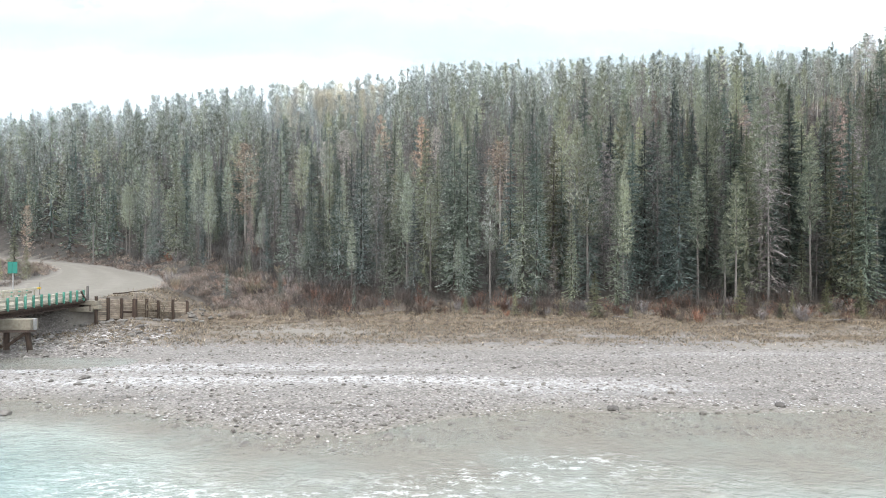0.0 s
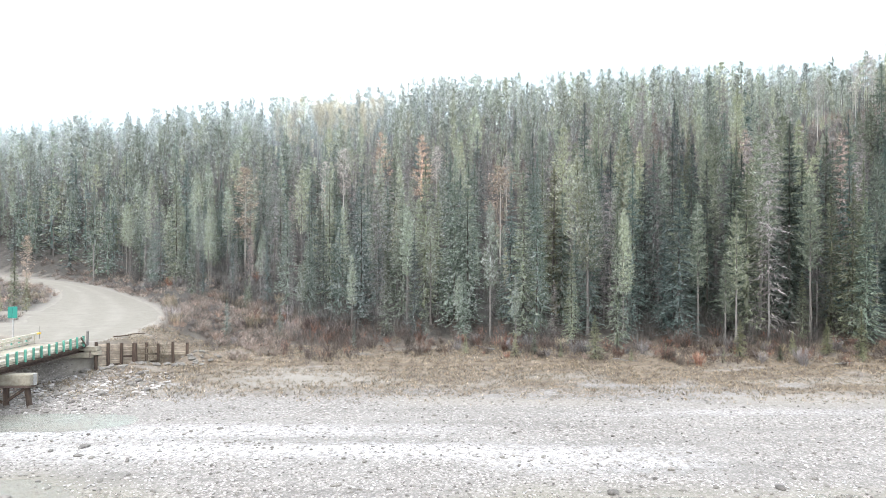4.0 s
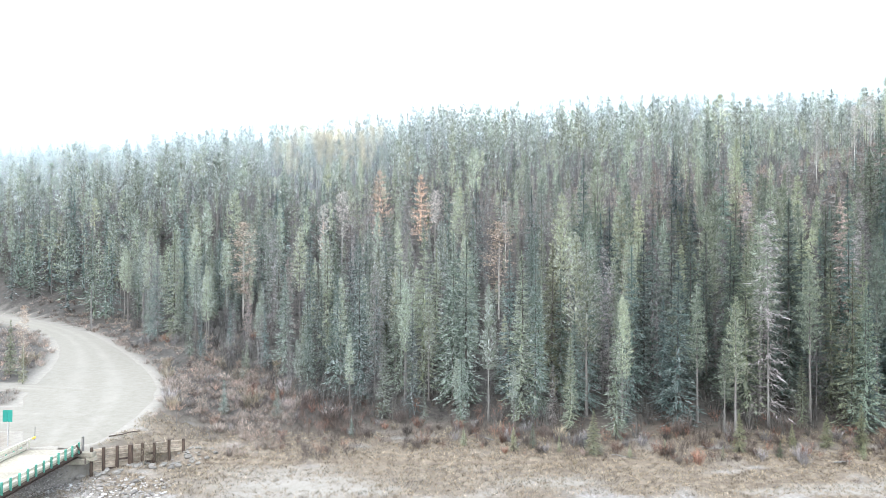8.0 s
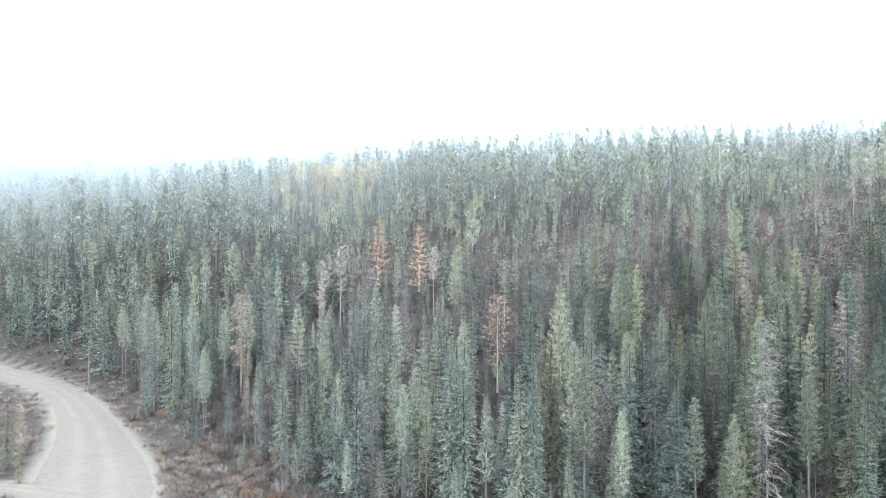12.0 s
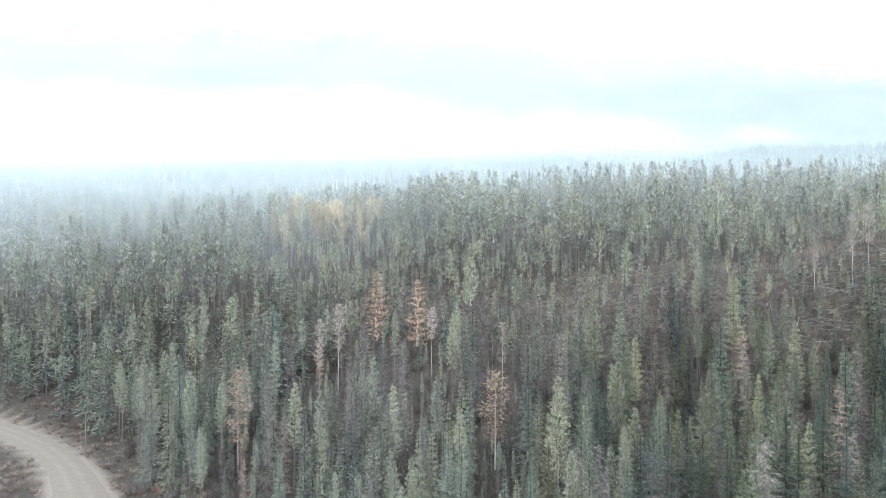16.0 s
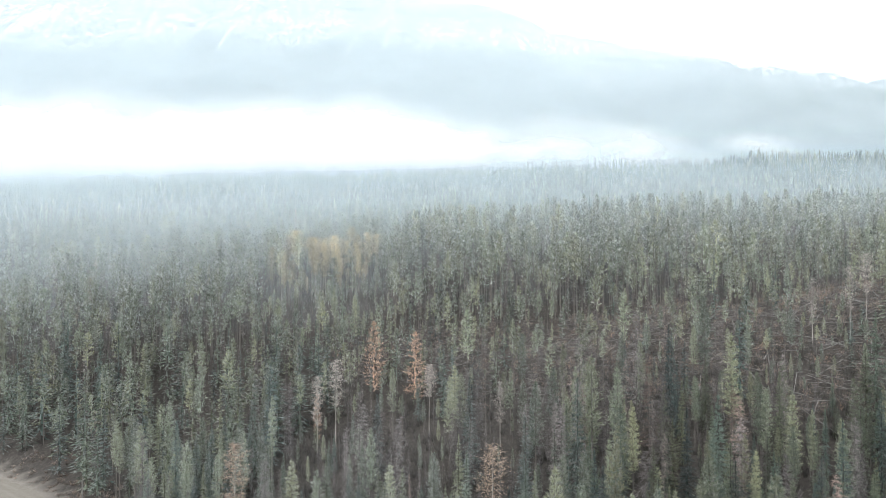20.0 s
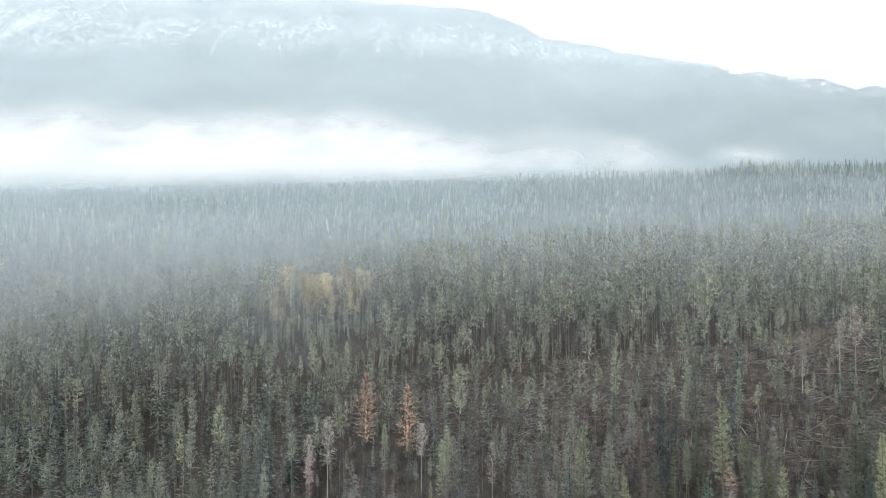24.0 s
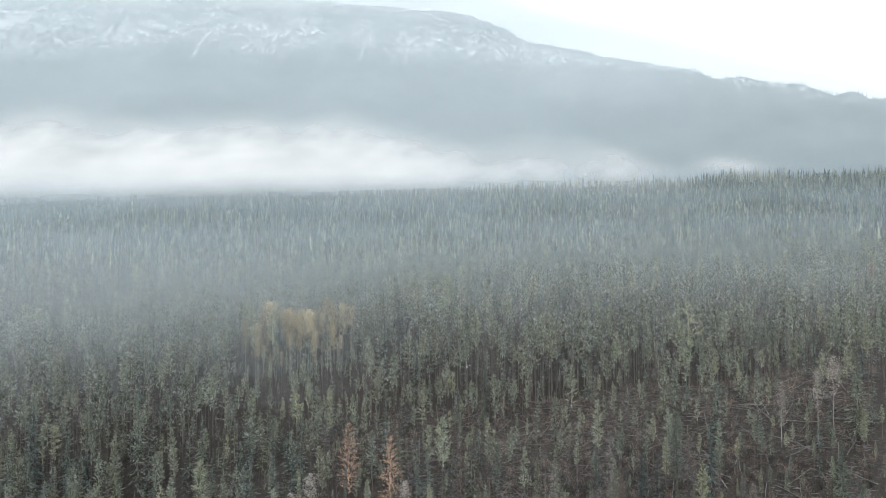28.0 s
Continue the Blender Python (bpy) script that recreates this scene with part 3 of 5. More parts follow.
def build_road(name, path, label, lift):
    pts = np.array(path, float)
    cum = np.concatenate([[0], np.cumsum(np.hypot(*np.diff(pts[:, :2], axis=0).T))])
    t = np.linspace(0, cum[-1], int(cum[-1] / 1.2))
    p = np.stack([np.interp(t, cum, pts[:, i]) for i in range(4)], -1)
    for _ in range(2):
        p[1:-1] = (p[:-2] + 2 * p[1:-1] + p[2:]) / 4
    tan = np.gradient(p[:, :2], axis=0)
    tan /= np.linalg.norm(tan, axis=1)[:, None]
    nrm = np.stack([-tan[:, 1], tan[:, 0]], -1)
    us = np.linspace(-1, 1, 17)
    ragged = 1 + 0.1 * (fbm(t * 0.3, t * 0, 81) - 0.5)
    v, tr = [], []
    for u in us:
        xy = p[:, :2] + nrm * (p[:, 3] * ragged * u)[:, None]
        v.append(np.column_stack([xy, height(xy[:, 0], xy[:, 1]) + lift + 0.08 * (1 - u * u)]))
        tr.append(np.full(len(t), np.exp(-((abs(u) - 0.32) / 0.13) ** 2)))
    v, tr = np.stack(v, 1).reshape(-1, 3), np.stack(tr, 1).ravel()
    n, k = len(t), len(us)
    i = (np.arange(n - 1)[:, None] * k + np.arange(k - 1)[None, :]).ravel()
    me = raw_mesh(name, v, np.stack([i, i + k, i + k + 1, i + 1], -1), [M["road"]], None, {"track": ("POINT", tr)}, True)
    return tagged(new(name, me), label, "road", kind="structure")


build_road("road", ROAD, "pale gravel road curving from the bridge into the forest", 0.006)
build_road("side_road", SIDE_ROAD, "narrow gravel track leaving the road by the bridge", 0.014)
build_road("pull_out", YARD, "bare gravel pull-out beside the bridge end", 0.022)


# ---- haze sheets and low cloud ----
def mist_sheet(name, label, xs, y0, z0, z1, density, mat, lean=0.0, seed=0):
    """A thin billowing see-through sheet across the valley, for cloud or stand-in distance haze."""
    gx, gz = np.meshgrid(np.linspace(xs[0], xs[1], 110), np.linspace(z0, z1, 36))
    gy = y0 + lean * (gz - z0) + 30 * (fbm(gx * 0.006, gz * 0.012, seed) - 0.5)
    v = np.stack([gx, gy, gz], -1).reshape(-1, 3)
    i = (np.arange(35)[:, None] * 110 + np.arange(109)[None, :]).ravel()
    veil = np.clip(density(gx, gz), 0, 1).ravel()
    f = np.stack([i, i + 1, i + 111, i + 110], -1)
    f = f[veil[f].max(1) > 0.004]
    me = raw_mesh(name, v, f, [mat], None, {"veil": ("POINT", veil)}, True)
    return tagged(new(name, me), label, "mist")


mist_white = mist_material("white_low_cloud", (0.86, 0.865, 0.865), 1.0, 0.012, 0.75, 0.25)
haze_blue = mist_material("near_haze", (0.69, 0.785, 0.835), 1.0, 0.01, 0.86)
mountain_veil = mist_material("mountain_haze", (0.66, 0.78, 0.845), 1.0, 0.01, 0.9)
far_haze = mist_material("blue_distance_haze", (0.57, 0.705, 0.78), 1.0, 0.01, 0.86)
# upright translucent sheets stand in for haze that thickens with distance
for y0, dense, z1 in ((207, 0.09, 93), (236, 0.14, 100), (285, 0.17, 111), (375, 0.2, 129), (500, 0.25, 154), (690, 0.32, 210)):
    mist_sheet("valley_mist", "see-through blue-grey sheet standing in for distance haze over the forest", (-0.8 * y0 - 60, 0.8 * y0 + 60), y0, -8, z1,
               lambda x, z, d=dense, t=z1, w=y0: (d + 0.03 * step(0.1, -0.6, x / w) * (w > 200)) * step(t, t * 0.7, z), haze_blue if y0 < 300 else far_haze, 0, int(y0))
# stand-in haze sheet, trimmed to the ridge line in the camera's highest view
mist_sheet("mountain_haze", "pale see-through sheet standing in for haze before the mountain", (-1050, 1100), 1000, 110, 560,
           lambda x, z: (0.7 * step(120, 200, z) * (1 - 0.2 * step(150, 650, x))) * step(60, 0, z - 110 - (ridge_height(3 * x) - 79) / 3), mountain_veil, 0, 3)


def bank(x, z, seed, lift=0.0):
    top = np.interp(x, [-800, -480, -260, -110, -20, 90, 200, 310, 350, 420], [312, 312, 302, 308, 284, 262, 246, 248, 228, 205]) + lift
    top = top + 44 * (fbm(x * 0.012, z * 0.006 + seed, seed) - 0.5) + 34 * (fbm(x * 0.03, z * 0.06, seed + 3) - 0.5)
    low = 180 + 0.03 * x + 8 * (fbm(x * 0.01, z * 0 + 9, seed + 5) - 0.5)
    return step(46, -92, z - top) * step(-14, 42, z - low) * step(470, 385, x + 60 * (fbm(x * 0.02, z * 0.05, seed + 7) - 0.5))


def cloud(x, z):
    x, z = x / 0.88, (z - 60) / 0.88 + 60
    wisp = 0.35 * np.exp(-((x - 478) / 55) ** 2 - ((z - 224 - 8 * np.sin(x * 0.03)) / 14) ** 2)
    return np.maximum(0.84 * bank(x, z, 1), wisp)


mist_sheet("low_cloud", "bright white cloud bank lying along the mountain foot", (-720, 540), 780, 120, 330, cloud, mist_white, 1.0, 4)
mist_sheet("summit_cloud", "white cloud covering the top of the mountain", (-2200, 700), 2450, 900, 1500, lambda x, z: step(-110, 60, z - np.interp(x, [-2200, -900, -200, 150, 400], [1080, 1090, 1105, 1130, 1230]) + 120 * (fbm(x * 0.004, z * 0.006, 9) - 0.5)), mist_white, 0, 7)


# ---- trees ----
def crown_tris(rng, h, r, u0, nb, k, kind, fat=1.0):
    """Narrow sprays of needles along tiered boughs: an (n, 3, 3) array of triangles."""
    v = np.sort(rng.random(nb) ** 0.85)
    a = rng.uniform(0, math.tau, nb)
    if kind in ("spruce", "pine"):
        # boughs stand in rough tiers
        tiers = 26 if kind == "spruce" else 12
        v = np.clip((np.floor(v * tiers) + 0.5 + rng.normal(0, 0.24, nb)) / tiers, 0.0, 0.995)
    u = u0 + (1 - u0) * v
    if kind == "spruce":
        ln = r * ((1 - v) ** 0.95 + 0.03) * np.minimum(1, 0.7 + 2.5 * v) * rng.uniform(0.6, 1.15, nb)
        slope, sag, lift = -0.35 + 1.0 * v ** 1.5, 0.3, 0.2
    elif kind == "pine":
        ln = r * ((1 - v) ** 0.6 * np.minimum(1, 0.45 + 2.0 * v) * 1.1 + 0.04) * rng.uniform(0.45, 1.2, nb)
        slope, sag, lift = 0.1 + 0.6 * v, 0.05, 0.1
    elif kind == "aspen":
        ln = r * (np.sin(np.clip(v * 0.85 + 0.12, 0, 1) * math.pi) ** 0.6) * rng.uniform(0.4, 1.2, nb)
        slope, sag, lift = 0.5 + 0.5 * v, 0.0, 0.0
    else:
        ln = r * ((1 - v) ** 0.6 * 0.85 + 0.15) * rng.uniform(0.3, 1.15, nb)
        slope, sag, lift = -0.25 + 0.6 * v, 0.12, 0.0
    sfrac = ((np.arange(k)[None, :] + rng.uniform(0.2, 0.95, (nb, k))) / k) ** {"dead": 1.0, "pine": 0.5}.get(kind, 0.7)
    L, A, S = ln[:, None], a[:, None], slope[:, None]
    px, py = np.cos(A) * L * sfrac, np.sin(A) * L * sfrac
    pz = h * u[:, None] + S * L * sfrac - sag * L * sfrac ** 2 + lift * L * sfrac ** 4
    jit = {"spruce": 0.09, "dead": 0.1, "pine": 0.2}.get(kind, 0.28)
    p = np.stack([px, py, pz], -1) + rng.normal(0, jit, (nb, k, 3)) * np.minimum(L, 1.0)[..., None] * 0.6
    side = np.where(np.arange(k) % 2 == 0, 1, -1)[None, :]
    ang = A + side * rng.uniform(0.1, 1.15, (nb, k)) * (1.05 - 0.7 * sfrac)
    if kind == "dead":
        l, w = (0.3 * L + 0.2) * rng.uniform(0.6, 1.4, (nb, k)), 0.06 * fat * rng.uniform(0.6, 1.3, (nb, k))
        dz = rng.uniform(-1.1, 0.25, (nb, k))
    elif kind == "aspen":
        l, w = 0.3 * fat * rng.uniform(0.7, 1.3, (nb, k)), 0.16 * fat * rng.uniform(0.7, 1.3, (nb, k))
        dz = rng.uniform(-0.8, 0.8, (nb, k))
    elif kind == "pine":
        l = 0.42 * rng.uniform(0.6, 1.4, (nb, k)) * fat * np.minimum(1, 0.5 + 0.5 * L)
        w, dz = l * rng.uniform(0.18, 0.34, (nb, k)), rng.normal(0.8, 0.55, (nb, k))
    else:
        l = (0.3 + 0.12 * L) * rng.uniform(0.6, 1.4, (nb, k)) * fat * np.minimum(1, 0.45 + 0.7 * L)
        w, dz = l * rng.uniform(0.22, 0.4, (nb, k)), S * 0.45 + rng.normal(-0.1, 0.3, (nb, k))
    d = np.stack([np.cos(ang), np.sin(ang), dz + 0 * ang], -1)
    d /= np.linalg.norm(d, axis=-1, keepdims=True)
    flat = 0.5 if kind == "spruce" else 0.7
    upish = np.stack([rng.normal(0, flat, (nb, k)), rng.normal(0, flat, (nb, k)), np.ones((nb, k))], -1)
    perp = np.cross(d, upish)
    perp /= np.linalg.norm(perp, axis=-1, keepdims=True) + 1e-9
    q = perp * (w / 2)[..., None]
    tri = np.stack([p - q, p + q, p + d * l[..., None]], 2).reshape(-1, 3, 3)
    tri[..., 2] = np.clip(tri[..., 2], 0.1, h * 1.02)
    if kind in ("spruce", "pine"):
        # the leader: a slim pointed top
        n = 14
        t, b = rng.random(n), rng.uniform(0, math.tau, n)
        z0, out = h * (0.93 + 0.07 * t), (0.34 if kind == "spruce" else 0.42) * (1.15 - t) * fat ** 0.5
        foot = np.stack([0 * t, 0 * t, z0], -1)
        tip = foot + np.stack([np.cos(b) * out, np.sin(b) * out, 0.16 + 0.3 * t], -1)
        u = np.stack([-np.sin(b), np.cos(b), 0 * b], -1) * 0.06 * fat
        tri = np.concatenate([tri, np.stack([foot - u, foot + u, tip], 1), np.array([[[-0.07, 0, h * 0.9], [0.07, 0, h * 0.9], [0, 0, h * 1.035]], [[0, -0.07, h * 0.9], [0, 0.07, h * 0.9], [0, 0, h * 1.035]]])])
    return tri


def trunk_tris(rng, h, r0, sides=6, rings=5, lean=0.15):
    """A tapered, slightly bent stem as an (n, 3, 3) array."""
    zs = np.linspace(-0.4, h * 0.985, rings)
    off = np.cumsum(rng.normal(0, lean / rings, (rings, 2)), axis=0)
    rad = r0 * (1 - np.linspace(0, 0.93, rings)) ** 0.85 * np.where(np.arange(rings) == 0, 1.25, 1)
    th = np.arange(sides) * math.tau / sides
    ring = np.stack([off[:, None, 0] + rad[:, None] * np.cos(th), off[:, None, 1] + rad[:, None] * np.sin(th), np.repeat(zs[:, None], sides, 1)], -1)
    a, b = ring[:-1], ring[1:]
    a2, b2 = np.roll(a, -1, 1), np.roll(b, -1, 1)
    return np.concatenate([np.stack([a, a2, b2], 2).reshape(-1, 3, 3), np.stack([a, b2, b], 2).reshape(-1, 3, 3)])


def core_tris(rng, h, r, u0, tiers, sides=5):
    """The shaded inside of a crown: ragged stacked cones."""
    out = []
    for i in range(tiers):
        a, b = u0 + (1 - u0) * i / tiers, min(1.0, u0 + (1 - u0) * (i + 1.35) / tiers)
        ra = r * (1 - i / tiers) ** 0.8
        th = np.arange(sides) * math.tau / sides + rng.uniform(0, 6)
        rr = ra * rng.uniform(0.3, 1.3, sides)
        ring = np.stack([rr * np.cos(th), rr * np.sin(th), h * a + rng.uniform(-0.03, 0.03, sides) * h], -1)
        tip = np.broadcast_to(np.array([0, 0, h * b]), ring.shape)
        out.append(np.stack([ring, np.roll(ring, -1, 0), tip], 1))
    return np.concatenate(out)


# kind: (height, crown radius, crown start, stem radius, needles, bark)
KINDS = {"spruce": (20, 2.25, 0.03, 0.14, "spruce", "bark"), "pine": (20, 1.25, 0.46, 0.16, "pine", "pine_bark"), "dead": (18, 1.6, 0.08, 0.075, "dead", "grey_wood"),
         "red": (18, 2.2, 0.1, 0.1, "red", "bark"), "aspen": (19, 2.0, 0.52, 0.1, "aspen", "pale_bark"), "larch": (10, 1.5, 0.06, 0.1, "larch", "bark"), "birch": (17, 1.7, 0.42, 0.1, "birch", "pale_bark"), "withered": (17, 1.7, 0.3, 0.09, "tan", "pale_bark")}
SHAPE = {"spruce": "spruce", "pine": "pine", "dead": "dead", "red": "pine", "aspen": "aspen", "larch": "spruce", "birch": "aspen", "withered": "aspen"}


def tri_object_mesh(name, tris, mat, smooth=False):
    return raw_mesh(name, tris.reshape(-1, 3), np.arange(len(tris) * 3).reshape(-1, 3), [mat], smooth=smooth)


def far_prototypes(kind, count, tiers, seed):
    """Plain shapes for trees that are never nearer than a few hundred metres."""
    out = []
    for i in range(count):
        rng = np.random.default_rng(seed + i)
        h, r, u0, r0, _, _ = KINDS[kind]
        r = {"dead": 0.6, "pine": 1.5}.get(kind, 1.95) * rng.uniform(0.8, 1.2)
        out.append((trunk_tris(rng, h, r0 * 1.3, 3, 2), core_tris(rng, h, r, {"pine": 0.4, "aspen": 0.45}.get(kind, 0.12), tiers)))
    return out


def slope_prototypes(kind, count, nb, seed, fine=1.0, k=6):
    """Trees of the middle distance, with whole boughs."""
    out = []
    for i in range(count):
        rng = np.random.default_rng(seed + i)
        h, r, u0, r0, _, _ = KINDS[kind]
        start = u0 * rng.uniform(0.7, 1.3)
        wide = r * rng.uniform(0.85, 1.3)
        crown = crown_tris(rng, h, wide, start, nb, k, SHAPE[kind], fine)
        inner = core_tris(rng, h * 0.9, wide * 0.2, start + 0.04, 12, 4)
        stem = trunk_tris(rng, h * 0.97, r0 * 0.8, 4, 3)
        if kind == "pine":
            stem = np.concatenate([stem, crown_tris(rng, h * 0.5, r * 0.6, 0.25, 6, 3, "dead", 0.8)])
        out.append((stem, np.concatenate([crown, inner])))
    return out


def prototypes(kind, count, nb, k, fat, seed, sides=6, rings=5):
    """Several (trunk, crown) triangle sets of one kind at its full height."""
    out = []
    for i in range(count):
        rng = np.random.default_rng(seed + i)
        h, r, u0, r0, _, _ = KINDS[kind]
        crown = crown_tris(rng, h, r * rng.uniform(0.8, 1.25), u0 * rng.uniform(0.7, 1.3), nb, k, SHAPE[kind], fat)
        stem = trunk_tris(rng, h * 0.98, r0 * (1.0 if fat <= 1.0 else 0.75), sides, rings)
        if kind in ("spruce", "red", "pine", "larch"):
            crown = np.concatenate([crown, core_tris(rng, h * 0.9, r * 0.17, u0 + 0.03, 24, 5)])
        if kind == "pine":
            stem = np.concatenate([stem, crown_tris(rng, h * 0.55, r * 0.7, 0.25, max(4, nb // 7), 4, "dead", 0.7)])
        out.append((stem, crown))
    return out


TREE_NAMES = {"spruce": "spruce_tree", "pine": "pine_tree", "dead": "dead_tree", "red": "dying_pine", "aspen": "aspen_tree", "larch": "young_conifer", "birch": "birch_tree", "withered": "aspen_tree"}
TREE_LABELS = {"spruce": ("dark green frosted spruce at the forest edge", "tall narrow spruce with drooping frosted boughs", "blue-green spruce dusted with snow"),
               "pine": ("slender lodgepole pine with a bare lower stem", "yellow-green pine standing among spruces", "tall thin pine with a tufted crown"),
               "dead": ("grey bare dead conifer with brittle twigs", "leafless weathered snag among green trees"), "red": ("rust-red dying conifer in the forest",),
               "aspen": ("pale-stemmed aspen with thin yellow leaves",), "larch": ("yellow-green young conifer with soft foliage",), "birch": ("leafless birch with a white stem and pale twigs",), "withered": ("white-stemmed aspen with withered tan leaves",)}
NEAR = {}


def tree_thing(kind, x, y, h, variant, girth=1.0):
    """One tree with a trunk and a crown of its own."""
    key = (kind, variant)
    if key not in NEAR:
        dense = {"spruce": (440, 15), "pine": (320, 14), "dead": (260, 9), "red": (190, 11), "aspen": (210, 11), "larch": (280, 14), "birch": (150, 10), "withered": (170, 10)}[kind]
        tr, cr = prototypes(kind, 1, dense[0], dense[1], 0.74 if kind in ("spruce", "pine", "larch") else 0.85, 1000 + 37 * variant + 7 * len(kind), 8, 7)[0]
        NEAR[key] = (tri_object_mesh("trunk", tr, M[KINDS[kind][5]]), tri_object_mesh("crown", cr, M[KINDS[kind][4]]))
    label = TREE_LABELS[kind][variant % len(TREE_LABELS[kind])]
    ob = empty(TREE_NAMES[kind], (x, y, float(height(x, y)) - 0.05), label, "tree", "trees of the forest edge", (x * 57.3 + y * 31.7) % 360)
    k = h / KINDS[kind][0]
    ob.scale = (k * girth, k * girth, k)
    part("trunk", NEAR[key][0], None, ob)
    part("crown", NEAR[key][1], None, ob)
    return ob


def forest_stuff(name, label, places, protos, category="trees"):
    """Trees too many to count, joined; places rows: x, y, z, scale, girth, turn, kind index, tint."""
    V, MI, TI = [], [], []
    mats = []
    slots = {}
    for kind in protos:
        slots[kind] = (len(mats), len(mats) + 1)
        mats += [M[KINDS[kind][5]], M[KINDS[kind][4]]]
    kinds = list(protos)
    rng = np.random.default_rng(5)
    for ki, kind in enumerate(kinds):
        rows = places[places[:, 6] == ki]
        if not len(rows):
            continue
        pick = rng.integers(0, len(protos[kind]), len(rows))
        for j, (tr, cr) in enumerate(protos[kind]):
            sel = rows[pick == j]
            if not len(sel):
                continue
            tri = np.concatenate([tr, cr]).reshape(-1, 3)
            c, s_ = np.cos(sel[:, 5]), np.sin(sel[:, 5])
            g, k = sel[:, 3] * sel[:, 4], sel[:, 3]
            x = (tri[None, :, 0] * c[:, None] - tri[None, :, 1] * s_[:, None]) * g[:, None] + sel[:, 0:1]
            y = (tri[None, :, 0] * s_[:, None] + tri[None, :, 1] * c[:, None]) * g[:, None] + sel[:, 1:2]
            z = tri[None, :, 2] * k[:, None] + sel[:, 2:3]
            V.append(np.stack([x, y, z], -1).reshape(-1, 3).astype(np.float32))
            m = np.concatenate([np.full(len(tr), slots[kind][0]), np.full(len(cr), slots[kind][1])])
            MI.append(np.tile(m, len(sel)))
            TI.append(np.repeat(sel[:, 7], len(m)))
    V = np.concatenate(V)
    me = raw_mesh(name, V, np.arange(len(V)).reshape(-1, 3), mats, np.concatenate(MI), {"tint": ("FACE", np.concatenate(TI))})
    return tagged(new(name, me), label, category, kind="stuff")


def scatter(y0, y1, cell, seed, spread=0.70, margin=12):
    """Jittered places over the wedge of slope that lies in the camera's view."""
    rng = np.random.default_rng(seed)
    w = spread * y1 + margin
    gx, gy = np.meshgrid(np.arange(-w, w, cell), np.arange(y0, y1, cell))
    gx = gx + rng.uniform(-0.48, 0.48, gx.shape) * cell
    gy = gy + rng.uniform(-0.48, 0.48, gy.shape) * cell
    x, y = gx.ravel(), gy.ravel()
    keep = np.abs(x) < spread * y + margin
    return x[keep], y[keep], rng


def off_road(x, y, room):
    r, _, rw = along(ROAD, x, y)
    r2, _, rw2 = along(SIDE_ROAD, x, y)
    r3, _, rw3 = along(YARD, x, y)
    return (r > rw + room) & (r2 > rw2 + min(room, 1.0)) & (r3 > rw3 + min(room, 1.0))


def edge_line(x):
    """Where the forest begins behind the grass and brush."""
    return np.interp(x, [-60, -40, -28, -18, -5, 20, 60, 90], [110, 97, 87, 77, 69, 66, 65, 64]) + 3 * (fbm(x * 0.15, x * 0 + 2, 95) - 0.5)


# trees that stand out along the forest edge: x, y, height, kind
MARKED = [(27.4, 78, 23.0, "spruce"), (25.3, 82, 19.5, "spruce"), (36.8, 81, 18.5, "spruce"), (13.5, 79.5, 18.5, "larch"), (2.7, 79.6, 15.6, "pine"), (-4.2, 80, 13.4, "pine"),
          (-16.4, 80.7, 9.8, "spruce"), (-15, 90, 12.6, "spruce"), (45.5, 77.7, 13.0, "spruce"), (51, 80, 11.8, "spruce"), (46.5, 90, 19.0, "spruce"), (8.6, 75, 6.2, "spruce"),
          (-33.2, 109.3, 17.0, "withered"), (9.4, 108, 16.0, "withered"), (-15.4, 161, 19.0, "red"), (-5.1, 154.5, 17.5, "red"), (-22, 143.6, 18.5, "birch"), (-25.5, 141, 16, "birch"), (-1.5, 139, 15, "birch"), (86, 150, 15, "birch"), (94, 149, 16, "birch"), (99, 151, 17, "birch"), (13, 134, 13, "birch"), (19.6, 241, 26, "spruce"),
          (-7.2, 243, 25, "spruce"), (63, 222, 24, "spruce"), (-22.4, 178, 18, "pine"), (24.4, 104, 19, "spruce"), (20.5, 186, 18, "spruce")]


